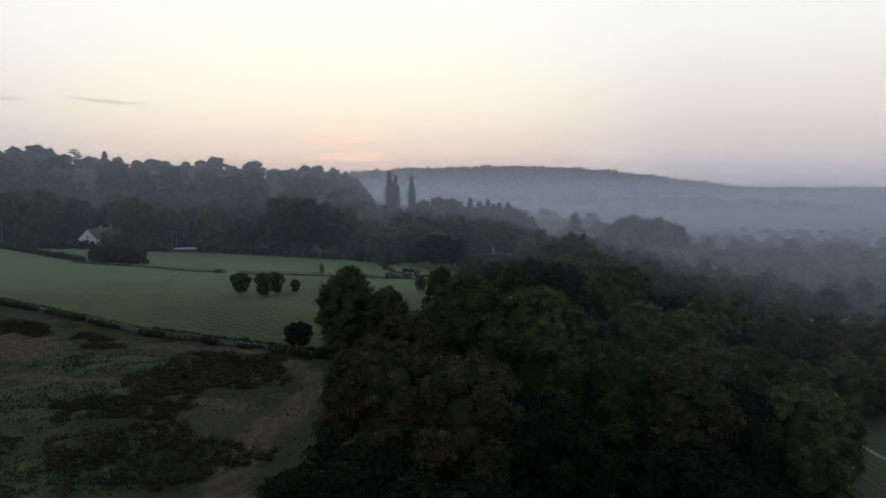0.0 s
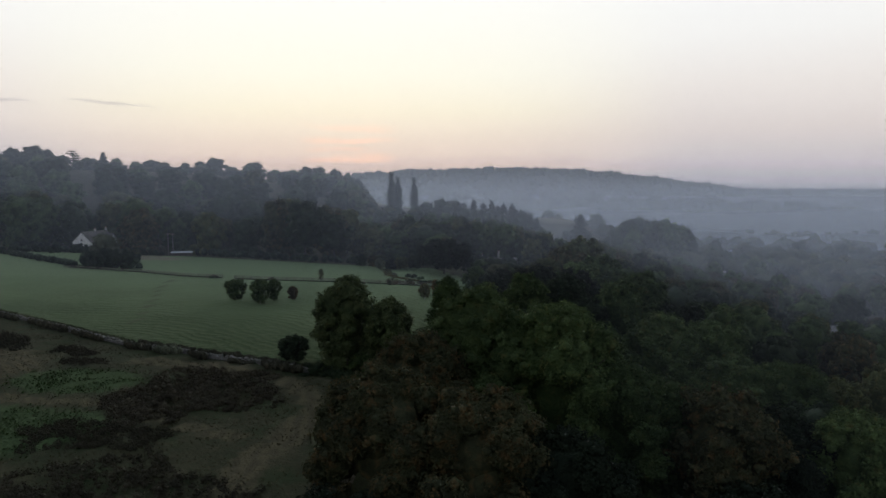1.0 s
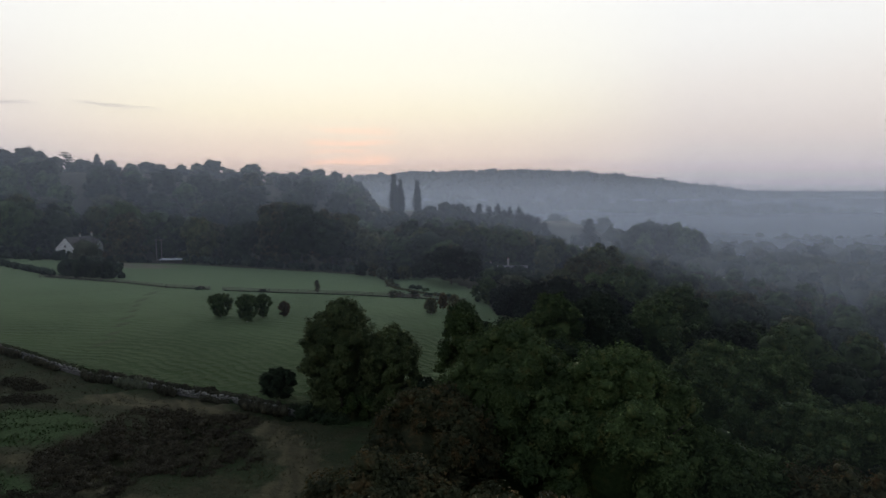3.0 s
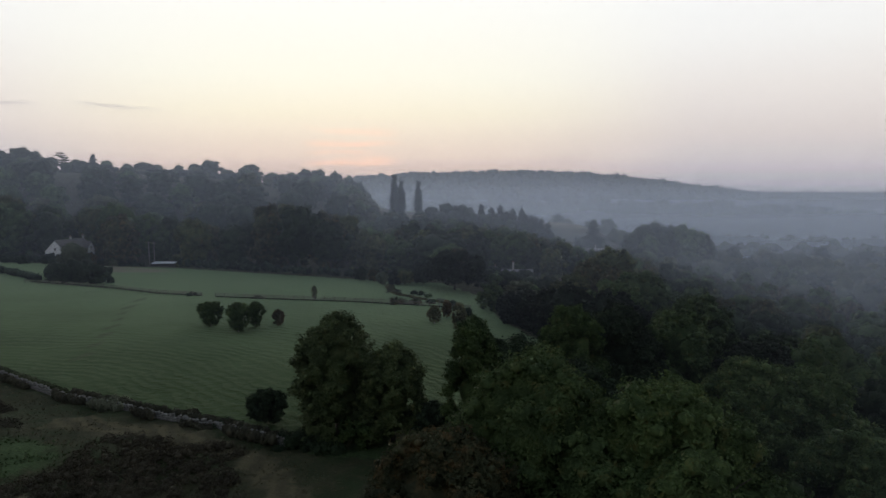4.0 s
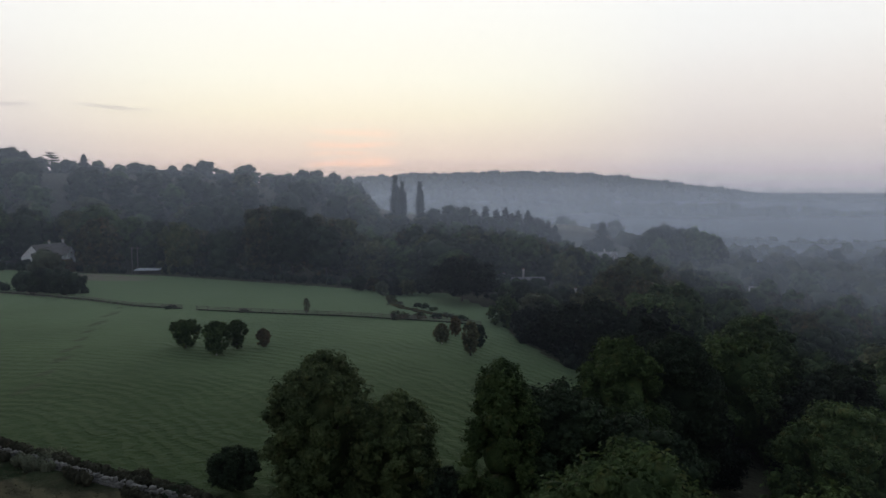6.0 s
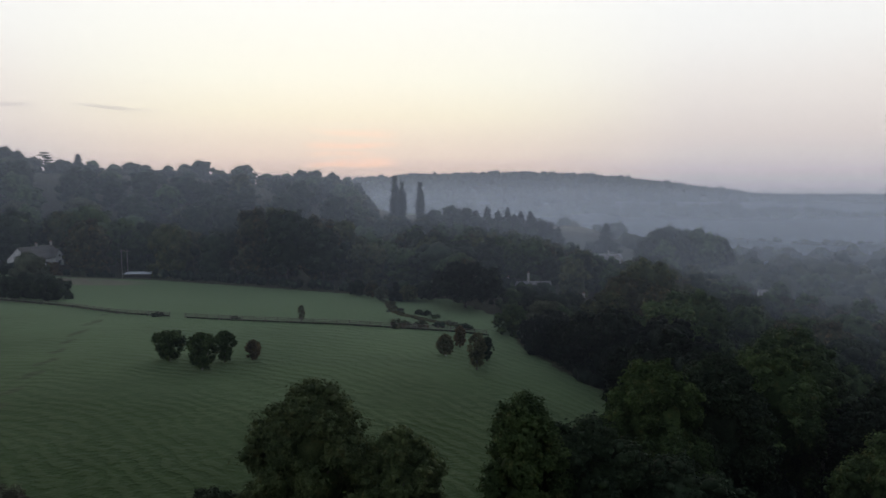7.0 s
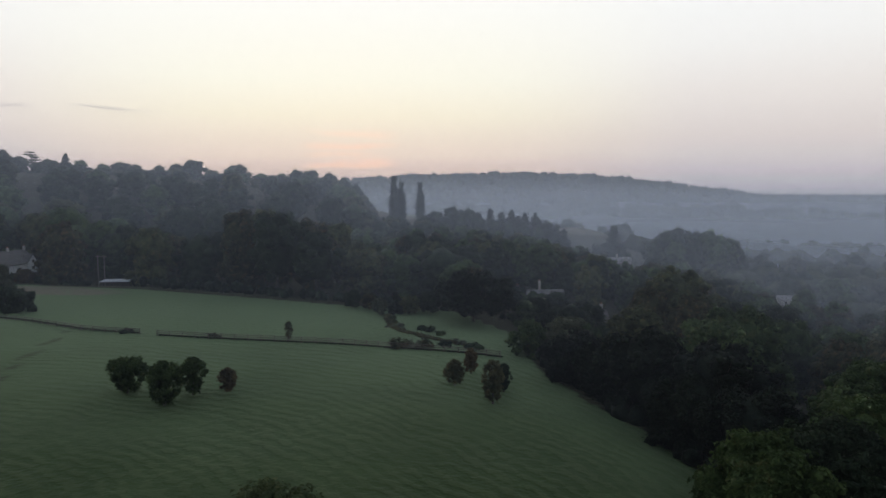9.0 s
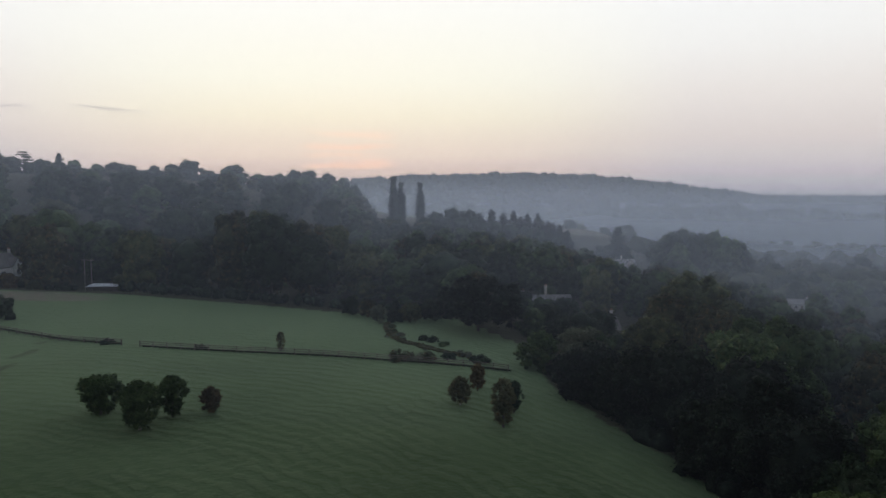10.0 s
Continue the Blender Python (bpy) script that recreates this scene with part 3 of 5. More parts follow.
def trunk_mesh(name, kind, high, wide, mat, seed, limbs=6):
    rng = np.random.default_rng(seed + 77)
    stem = {"column": 0.9, "spire": 0.93, "tiers": 0.86}.get(kind, 0.62) * high
    girth = 0.018 * high + 0.06
    z = np.linspace(-0.4, stem, 7)
    lean = rng.normal(0, 0.012 * high, 2)
    f = z / stem
    pts = np.stack([lean[0] * f ** 2, lean[1] * f ** 2, z], 1)
    rad = girth * (1.0 - 0.72 * np.clip(f, 0, 1))
    rad[0] *= 1.5
    pieces = [tube(pts, rad)]
    for i in range(limbs):
        a = 2.4 * i + rng.uniform(-0.4, 0.4)
        z0 = stem * rng.uniform(0.42, 0.9)
        reach = wide * rng.uniform(0.45, 0.75)
        rise = reach * (0.15 if kind in ("tiers", "spire") else rng.uniform(0.6, 1.1))
        k = np.linspace(0, 1, 4)[:, None]
        p = np.array([lean[0] * (z0 / stem) ** 2, lean[1] * (z0 / stem) ** 2, z0]) + k * np.array([math.cos(a) * reach, math.sin(a) * reach, 0]) + np.array([0, 0, 1]) * rise * k ** 1.4
        p[:, 2] = np.minimum(p[:, 2], high * 0.93)
        pieces.append(tube(p, girth * np.array([0.45, 0.32, 0.2, 0.08]), 5))
    return fast_mesh(name, *joined(pieces), mat, smooth=True)


def make_tree(name, kind, high, wide, count, spray, leaf, seed, label, category="tree", group="", bark=None, limbs=6, lobes=1.0, fine=True, body=0.74):
    """A tree that stands at the origin, with a trunk and a crown."""
    tree = tagged(new(name), label, category, group)
    part("trunk", trunk_mesh("trunk", kind, high, wide, bark or BARK, seed, limbs), tree)
    part("crown", crown_mesh("crown", kind, high, wide, count, spray, leaf, seed, lobes, fine, body), tree)
    return tree


def ground_z(x, y):
    return float(ground_height(x, y))


def stand(x, y, turn=0.0, size=1.0, tall=1.0, sink=0.1):
    """The pose of something that stands on the land."""
    return pose(x, y, ground_z(x, y) - sink, 0, 0, turn) @ Matrix.Diagonal((size, size, size * tall, 1))


# ---- the land ----
WALL_X = [-260, -107, -80, -58, -40, -30, -22, -15]
WALL_Y = [262, 161, 144, 129, 120.5, 116, 111.5, 108]
TOP_X = [-260, -200, -129, -103, -68, -35, -23, -5, 8, 14]
TOP_Y = [330, 303, 289, 287, 273.5, 258, 254, 250, 226, 206]
SIDE_Y = [30, 95, 112, 125, 145, 164, 176, 184, 201, 214]
SIDE_X = [-16, -13, -8, 10, 24, 24, 20, 14.5, 9, 8]


def inside(d, soft):
    return sstep(0.5 + d / (2 * soft))


def ellipse(x, y, cx, cy, rx, ry, turn=0.0):
    c, s = math.cos(radians(turn)), math.sin(radians(turn))
    u, v = ((x - cx) * c + (y - cy) * s) / rx, (-(x - cx) * s + (y - cy) * c) / ry
    return sstep(1.5 - np.sqrt(u * u + v * v))


def near_line(x, y, points, half):
    best = np.full(np.shape(x), 1e9)
    for (ax, ay), (bx, by) in zip(points, points[1:]):
        k = np.clip(((x - ax) * (bx - ax) + (y - ay) * (by - ay)) / ((bx - ax) ** 2 + (by - ay) ** 2), 0, 1)
        best = np.minimum(best, np.hypot(x - ax - k * (bx - ax), y - ay - k * (by - ay)))
    return sstep(1.5 - best / half)


def build_ground():
    xs = np.concatenate([np.arange(-4200, -640, 90), np.arange(-640, -210, 10), np.arange(-210, 130, 2.5), np.arange(130, 720, 10), np.arange(720, 4700, 90)])
    ys = np.concatenate([np.arange(-600, 0, 30), np.arange(0, 320, 2.5), np.arange(320, 1000, 9), np.arange(1000, 2100, 25), np.arange(2100, 4990, 90)])
    gx, gy = np.meshgrid(xs, ys)
    x, y = gx.ravel(), gy.ravel()
    z = ground_height(x, y)
    rng = np.random.default_rng(3)
    scrub = inside(np.interp(x, WALL_X, WALL_Y) - y, 2.0) * inside(-8 - x, 3.0)
    z = z + scrub * 0.18 * rng.normal(size=len(z)) * (y > 20)
    k = np.arange(len(xs) - 1)[None, :] + (np.arange(len(ys) - 1) * len(xs))[:, None]
    f = np.stack([k, k + 1, k + 1 + len(xs), k + len(xs)], -1).reshape(-1, 4)
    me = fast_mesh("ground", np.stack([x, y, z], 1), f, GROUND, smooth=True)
    wood = inside(x - np.interp(y, SIDE_Y, SIDE_X), 2.0) * (y < 216)
    wood = np.maximum(wood, inside(y - np.interp(x, TOP_X, TOP_Y), 2.0) * (y < 700))
    meadow = ellipse(x, y, 103, 664, 24, 40) + ellipse(x, y, 78, 430, 14, 60) + ellipse(x, y, 70, 470, 16, 40) + ellipse(x, y, -150, 385, 60, 14) + ellipse(x, y, 73, 110, 14, 16)
    wood = wood * (1 - np.clip(meadow, 0, 1))
    wood = np.maximum(wood, 0.55 * (y > 1000))
    soil = np.maximum(ellipse(x, y, -126, 280.5, 24, 8, -8), ellipse(x, y, 103, 664, 24, 44))
    tan = (0.9 * near_line(x, y, [(-92, 100), (-70, 100), (-52, 97.5), (-43, 96), (-33, 88), (-24, 84)], 1.6))
    tan = np.maximum(tan, 0.8 * near_line(x, y, [(-52, 118.5), (-38, 116), (-24, 107), (-17, 96), (-19, 84), (-22, 74), (-20, 60), (-24, 40)], 2.6))
    tan = np.maximum(tan, 0.7 * ellipse(x, y, -78, 118, 16, 10, -25))
    tan = np.maximum(tan, ellipse(x, y, 103, 664, 22, 38))
    crop = np.maximum(ellipse(x, y, -56, 107.5, 10, 6.5, -12), ellipse(x, y, -54, 87, 13, 8, -8))
    crop = np.maximum(crop, 0.8 * ellipse(x, y, -40, 62, 12, 7))
    worn = 0.75 * near_line(x, y, [(-87, 222), (-84, 208), (-82, 199), (-77, 184), (-73.5, 173), (-69, 158), (-66.5, 149), (-66, 140)], 1.0)
    for key, values in (("scrub", scrub), ("tan", tan), ("crop", crop), ("litter", wood), ("worn", worn), ("soil", soil)):
        a = me.attributes.new(key, "FLOAT", "POINT")
        a.data.foreach_set("value", values.astype(np.float32))
    return tagged(new("ground", me), "frosted green pasture, far haze painted in, with rough scrub and woodland floor", "ground", kind="structure")


build_ground()


# ---- mist ----
FENCE_LINE = [(-133.6, 241.8), (-102.2, 232.0), (-85.0, 223.5), (-71.2, 220.6), (-67.0, 219.2), (-52.7, 216.2), (-27.6, 212.0), (-18.1, 209.5), (2.6, 205.7)]


def build_mist(depth, line, x_from=None, x_to=None, fade=78.0):
    """A veil that hangs along a line of the plan, given as x and y lists."""
    far = line[1][-1]
    xs = np.linspace(-420 - 0.6 * far if x_from is None else x_from, 560 + 1.2 * far, 60)
    zs = np.linspace(-70, 175, 8)
    gx, gz = np.meshgrid(xs, zs)
    gy = np.interp(gx, *line) + 2.5 * np.sin(gx / 90 + far)
    k = np.arange(len(xs) - 1)[None, :] + (np.arange(len(zs) - 1) * len(xs))[:, None]
    f = np.stack([k, k + 1, k + 1 + len(xs), k + len(xs)], -1).reshape(-1, 4)
    me = fast_mesh("mist_veil", np.stack([gx.ravel(), gy.ravel(), gz.ravel()], 1), f, mist_material("mist", depth, MIST, x_from, -10.0 if far > 2000 else (5.0 if far > 1000 else (24.0 if far > 560 else 40.0)), x_to, fade), smooth=True)
    tagged(new("mist_veil", me), "thin pale grey morning mist hanging over the valley", "mist", "mist veils", "stuff")


for veil_y, veil_depth in [(106, 2.4), (128, 2.4), (150, 6.0), (170, 10.0), (190, 11.0), (210, 11.0), (230, 11.0)]:
    build_mist(veil_depth, ([-500, -100, 20, 700], [veil_y + 60, veil_y + 12, veil_y, veil_y + 14]))
for veil_y in (70, 88):
    build_mist(5.0, ([6, 700], [veil_y, veil_y + 10]), 6.0, None, 16.0)
build_mist(12, ([-10, 700], [136, 150]), 40)
build_mist(15, ([-10, 700], [186, 198]), 14)
build_mist(20, ([-10, 700], [229, 240]), 14)
build_mist(32, ([-900] + TOP_X[:-2] + [20, 60, 800], [480] + [v + 1.0 for v in TOP_Y[:-2]] + [252, 268, 290]))
build_mist(20, ([-900] + TOP_X[:-2] + [20, 60, 800], [496] + [v + 17.0 for v in TOP_Y[:-2]] + [270, 284, 306]))
for veil_y, veil_depth in [(345, 55), (376, 48), (400, 42), (426, 42), (452, 42), (480, 42), (508, 42), (536, 42), (566, 50), (650, 100), (760, 130), (900, 170), (1080, 230), (1350, 300), (2300, 320)]:
    build_mist((0.84 if veil_y < 560 else (1.5 if veil_y < 1000 else 1.05)) * veil_depth, ([-900, 0, 1500], [veil_y + 40, veil_y, veil_y - 30]), None, 120.0 if veil_y in (426, 480, 508, 536) else None)


# ---- trees ----
def inside_polygon(x, y, poly):
    hit_count = False
    for (ax, ay), (bx, by) in zip(poly, poly[1:] + poly[:1]):
        if (ay > y) != (by > y) and x < (bx - ax) * (y - ay) / (by - ay) + ax:
            hit_count = not hit_count
    return hit_count


def scatter(poly, gap, seed, clear=()):
    """Places spread over a polygon, at least about gap apart, outside the cleared circles."""
    rng = random.Random(seed)
    xs, ys = [p[0] for p in poly], [p[1] for p in poly]
    made = []
    y, odd = min(ys), False
    while y < max(ys):
        x = min(xs) + (gap / 2 if odd else 0)
        while x < max(xs):
            px, py = x + rng.uniform(-0.34, 0.34) * gap, y + rng.uniform(-0.34, 0.34) * gap
            if inside_polygon(px, py, poly) and all(math.hypot(px - cx, py - cy) > r for cx, cy, r in clear):
                made.append((px, py))
            x += gap
        y, odd = y + gap * 0.87, not odd
    return made


# single trees near the flight: place, top above the datum, crown radius, shape, leaf, label
GREEN_LABEL = "large green broadleaf tree with dense lumpy crown"
near_trees = [
    (-16.4, 115.0, 13.0, 4.8, "full", LEAF_ASH, "tall green ash tree beside the stone wall", 15000),
    (-9.6, 114.0, 9.8, 3.9, "full", LEAF_ASH, "smaller green ash tree with thin leaves", 8000),
    (-0.3, 111.0, 13.7, 3.1, "full", LEAF_GREEN, "dark slender ash tree with open crown", 7000),
    (5.0, 113.5, 10.6, 4.6, "round", LEAF_DARK, "dark green broadleaf tree at the copse edge", 8000),
    (11.5, 112.0, 8.0, 5.0, "round", LEAF_DARK, "dark green broadleaf tree at the copse edge", 8000),
    (13.6, 125.5, 12.4, 4.0, "round", LEAF_GREEN, "broad green broadleaf tree at the copse edge", 14000),
    (21.0, 130.0, 11.4, 5.0, "round", LEAF_DARK, "broad dark green broadleaf tree at the copse edge", 15000),
    (-5.5, 64.0, 12.0, 5.0, "round", LEAF_BROWN, "browning broadleaf tree with autumn tips", 14000),
    (2.0, 61.0, 11.2, 5.2, "round", LEAF_BROWN, "olive green broadleaf tree turning in autumn", 14000),
    # foremost copse trees: foreground dimness is put into their leaf colour
    (9.0, 60.0, 8.0, 5.0, "round", LEAF_YEW_DIM, "dark green broadleaf tree in the copse", 13000),
    (-7.0, 52.0, 5.5, 5.4, "round", LEAF_YEW_DIM, "dark green broadleaf tree in the copse", 13000),
    (1.0, 48.0, 5.0, 5.0, "round", LEAF_YEW_DIM, "dark green broadleaf tree in the copse", 12000),
    (-3.5, 80.0, 11.8, 4.6, "round", LEAF_BROWN, "dull brown broadleaf tree in the copse", 11000),
    (3.5, 84.0, 15.9, 5.6, "round", LEAF_FRESH, "large fresh green maple with domed crown", 16000),
    (12.0, 81.0, 14.8, 6.2, "round", LEAF_FRESH, "large fresh green maple with domed crown", 18000),
    (18.5, 78.0, 9.0, 5.6, "round", LEAF_GREEN, GREEN_LABEL, 14000),
    (27.0, 74.0, 7.5, 5.2, "round", LEAF_BROWN, "dark brownish broadleaf tree on the slope", 12000),
    # on the near slope too, leaf colour carries the foreground dimness
    (24.0, 62.0, 2.0, 5.6, "round", LEAF_YEW_DIM, "dark green broadleaf tree on the slope", 12000),
    (36.0, 82.0, 2.5, 5.6, "round", LEAF_YEW_DIM, "dark green broadleaf tree on the slope", 11000),
    (37.0, 124.0, 5.4, 6.0, "round", LEAF_FRESH, GREEN_LABEL, 11000),
    (46.0, 127.0, 3.6, 6.0, "round", LEAF_FRESH, "yellow-green broadleaf tree with rounded crown", 11000),
    (44.0, 110.0, 1.4, 6.0, "round", LEAF_FRESH, GREEN_LABEL, 12000),
    (52.0, 110.0, 0.8, 5.6, "round", LEAF_GREEN, GREEN_LABEL, 12000),
    (59.0, 112.0, -2.2, 5.4, "round", LEAF_OLIVE, "olive green broadleaf tree on the slope", 11000),
    (44.5, 80.0, 3.0, 5.0, "round", LEAF_FRESH, "green broadleaf tree above the valley lane", 11000),
    (49.5, 87.0, 0.0, 5.2, "round", LEAF_GREEN, "green broadleaf tree above the valley lane", 11000),
    (49.0, 96.0, -1.5, 5.6, "round", LEAF_DARK, "dark green broadleaf tree on the slope", 10000),
    (46.0, 141.0, 4.0, 6.0, "round", LEAF_YEW_DIM, "dark green broadleaf tree on the slope", 9000),
    (54.0, 151.0, 3.0, 6.4, "round", LEAF_DARK, "dark green broadleaf tree on the slope", 8000),
    (36.5, 150.0, 7.8, 6.4, "round", LEAF_GREEN, GREEN_LABEL, 10000),
    (28.0, 158.0, 6.0, 5.0, "round", LEAF_YEW_DIM, "dark yew-like tree hanging over the field", 8000),
    (43.0, 160.0, 8.6, 6.0, "round", LEAF_GREEN, GREEN_LABEL, 9000),
    (23.0, 183.0, 7.2, 6.2, "round", LEAF_YEW_DIM, "broad dark evergreen overhanging the pasture", 9000),
    (31.0, 176.0, 7.0, 6.0, "round", LEAF_YEW_DIM, "broad dark evergreen overhanging the pasture", 9000),
    (36.5, 193.0, 7.2, 6.0, "round", LEAF_FRESH, GREEN_LABEL, 8000),
    (43.5, 198.0, 8.6, 7.0, "round", LEAF_GREEN, GREEN_LABEL, 8000),
    (15.2, 207.0, 4.6, 5.2, "tiers", LEAF_GREY, "grey-green cedar with level branches", 7000),
    (-1.0, 238.0, 10.0, 8.0, "lifted", LEAF_YEW_DIM, "broad dark garden tree on a stout trunk", 9000),
    (8.5, 210.0, 3.6, 3.4, "full", LEAF_GREEN, "dark bushy evergreen at the field corner", 2500),
    (14.5, 196.0, 4.5, 4.4, "round", LEAF_YEW_DIM, "dark evergreen at the field edge", 5000),
    (19.0, 189.0, 5.0, 4.6, "round", LEAF_YEW_DIM, "dark evergreen at the field edge", 5000),
    (25.5, 171.0, 4.0, 5.0, "round", LEAF_YEW_DIM, "dark evergreen at the field edge", 6000),
    (29.0, 149.0, 4.5, 5.0, "round", LEAF_DARK, "green broadleaf tree at the field edge", 7000),
    (23.0, 132.0, 3.5, 5.0, "round", LEAF_YEW_DIM, "dark broadleaf tree at the field edge", 7000),
    (14.0, 218.0, 3.5, 4.2, "round", LEAF_YEW_DIM, "dark evergreen in the garden corner", 4000),
    (29.5, 212.0, 6.2, 5.0, "round", LEAF_OLIVE, "olive green broadleaf tree in the garden wood", 7000),
    (46.5, 240.0, 10.2, 8.6, "round", LEAF_OLIVE, "tall green broadleaf tree rising above the copse", 7000),
]
for i, (tx, ty, top, wide, kind, leaf, label, count) in enumerate(near_trees):
    tall = top - ground_z(tx, ty)
    ash = kind == "full" and ty < 120
    close = 45 < ty < 95 and tx < 20 or ash
    spray = 0.28 if ash else (0.33 if close else (0.38 if ty < 130 else 0.46))
    t = make_tree("broadleaf_tree" if kind != "tiers" else "cedar_tree", kind, tall, wide * (1.18 if tx > 10 or ty < 95 else 1.1), int(count * (1.9 if close else (1.25 if ty < 130 else 0.95))), spray, leaf, 100 + i, label, group="trees beside the pasture", limbs=6, lobes=1.7 if ash else (1.25 if ty < 130 else 1.0), fine=close, body=0.64 if ash else (0.66 if ty < 130 else 0.74))
    t.matrix_basis = stand(tx, ty, 0)

# the small planted trees on the pasture
field_trees = [
    (-54.4, 179.6, 5.4, 2.5, "vase", LEAF_GREEN, "round dark green field tree"),
    (-46.6, 174.0, 6.2, 2.5, "vase", LEAF_GREEN, "round green field tree on a pale stem"),
    (-44.4, 178.8, 5.6, 1.9, "vase", LEAF_GREEN, "upright dark green field tree"),
    (-40.0, 180.6, 3.7, 1.35, "ball", LEAF_RUST, "small rust-brown field tree"),
    (-6.1, 186.0, 4.2, 1.5, "ball", LEAF_PALE, "small thin olive field tree"),
    (-3.3, 193.2, 4.4, 1.2, "ball", LEAF_RUST, "small orange-brown field tree"),
    (-0.7, 177.6, 6.6, 1.7, "ball", LEAF_PALE, "thin upright field tree with brown leaves"),
    (1.4, 184.0, 4.6, 1.1, "ball", LEAF_DARK, "small dark green field tree"),
    (-39.2, 216.5, 3.8, 0.85, "ball", LEAF_PALE, "thin sapling by the fence"),
    (-31.5, 254.0, 4.6, 2.2, "ball", LEAF_DARK, "small dark orchard tree"),
    (-27.0, 251.5, 4.4, 2.0, "ball", LEAF_BROWN, "small brown orchard tree"),
]
for i, (tx, ty, tall, wide, kind, leaf, label) in enumerate(field_trees):
    t = make_tree("field_tree" if tall > 4.3 else "sapling", kind, tall, wide, int(2100 * wide if wide > 1.75 else 1700 * wide), 0.2 if wide > 1.6 else 0.17, leaf, 300 + i, label, group="small planted field trees",
                  bark=PALE_BARK if i in (1, 4) else BARK, limbs=5, lobes=1.2, fine=False, body=0.6 if wide > 1.75 else (0.5 if wide > 1.0 else 0.36))
    t.matrix_basis = stand(tx, ty, 0)

# grown once at the origin's far side, then copied
wood_kinds = []
for i, (kind, tall, wide, count, spray, leaf, label) in enumerate([
        ("round", 18.0, 7.0, 1500, 0.70, LEAF_DARK, "dark woodland tree with full rounded crown"),
        ("round", 18.0, 6.0, 1500, 0.70, LEAF_GREEN, "green woodland tree with full rounded crown"),
        ("lifted", 18.0, 6.4, 1500, 0.70, LEAF_DARK, "dark woodland tree on a tall bare stem"),
        ("round", 18.0, 6.6, 1500, 0.70, LEAF_OLIVE, "olive woodland tree turning in autumn"),
        ("round", 18.0, 7.4, 1500, 0.70, LEAF_GREEN, "green woodland tree with broad crown"),
        ("round", 18.0, 6.2, 1500, 0.70, LEAF_BROWN, "brownish woodland tree in autumn leaf")]):
    wood_kinds.append(make_tree("woodland_tree", kind, tall, wide, count, spray, leaf, 400 + i, label, group="woodland trees", limbs=4, lobes=0.8, fine=False, body=0.78))
hill_kinds = []
for i, (kind, tall, wide, count, spray, leaf, label) in enumerate([
        ("round", 20.0, 9.0, 560, 1.1, HILL_DARK, "hazy dark tree of the hillside wood"),
        ("round", 20.0, 8.0, 560, 1.1, HILL_GREEN, "hazy green tree of the hillside wood"),
        ("round", 20.0, 7.4, 560, 1.1, HILL_DARK, "hazy dark tree of the hillside wood"),
        ("round", 20.0, 8.6, 560, 1.1, HILL_OLIVE, "hazy olive tree of the hillside wood")]):
    hill_kinds.append(make_tree("hillside_tree", kind, tall, wide, count, spray, leaf, 430 + i, label, group="hillside trees", limbs=2, lobes=0.45, fine=False, body=0.8))
pine_kind = make_tree("pine_tree", "spire", 22.0, 7.0, 2200, 1.2, NEEDLE, 450, "dark conifer in a misty plantation", group="conifers", limbs=3, fine=False)
poplar_kind = make_tree("poplar_tree", "column", 28.0, 3.5, 2400, 1.1, LEAF_DARK, 451, "tall columnar poplar rising above the wood", group="poplars", limbs=3, fine=False)
cypress_kind = make_tree("cypress_tree", "spire", 22.0, 5.5, 2200, 1.2, NEEDLE, 452, "dark pointed cypress beside a house", group="conifers", limbs=3, fine=False)
used = set()


def plant(kind, x, y, turn, size=1.0, tall=1.0):
    """Stands a tree of that kind: the first use moves the grown one, later ones copy it."""
    m = stand(x, y, turn, size, tall, 0.15)
    if kind.name in used:
        s = kind.scale
        return copy_thing(kind, m @ Matrix.Diagonal((1 / s[0], 1 / s[1], 1 / s[2], 1)))
    used.add(kind.name)
    kind.matrix_basis = m
    return kind


pick = random.Random(11)
# open ground before the farmhouse
FARM_VIEW = [(60, 345, 12), (68, 380, 15), (76, 415, 15), (84, 450, 16), (90, 480, 16)]
# dark belt behind the pasture
belt = [(-255, 345), (-200, 318), (-140, 300), (-104, 295), (-66, 281), (-33, 265), (-12, 262), (0, 290), (-36, 305), (-70, 318), (-120, 332), (-200, 362), (-255, 390)]
for tx, ty in scatter(belt, 14.5, 21, clear=[(-160, 318, 15), (-154, 304, 12), (-172, 300, 12), (-115, 302, 9)]):
    tall = float(np.interp(tx, [-170, -140, -118, -100, -80, -68, -48, -38, -20], [23, 21, 19.5, 18, 18, 22, 21.5, 15, 13.5]))
    plant(pick.choice(wood_kinds[:5] + wood_kinds), tx, ty, pick.uniform(0, 360), tall / 18.0 * pick.uniform(0.84, 1.12) * 1.04, pick.uniform(0.9, 1.02))
for tx, ty, top, size in [(-8, 271, 13.5, 1.25), (-3, 262, 10.5, 1.0), (-18, 276, 11.0, 1.0), (6, 305, 12.5, 1.2), (25, 316, 11.0, 1.2), (42, 322, 5.0, 1.1), (-2, 284, 13.0, 1.2)]:
    plant(wood_kinds[0 if top > 11 else 4], tx, ty, pick.uniform(0, 360), size, (top - ground_z(tx, ty)) / (18.0 * size))
# trees round the houses and garden
garden = [(-12, 262), (8, 246), (18, 262), (40, 300), (66, 330), (60, 420), (10, 430), (-30, 350)]
for tx, ty in scatter(garden, 12.5, 22, clear=[(-1.5, 238, 12), (21, 292, 13), (19, 276, 11), (16, 262, 8), (35, 270, 12)] + FARM_VIEW):
    plant(pick.choice(wood_kinds), tx, ty, pick.uniform(0, 360), pick.uniform(0.62, 0.86))
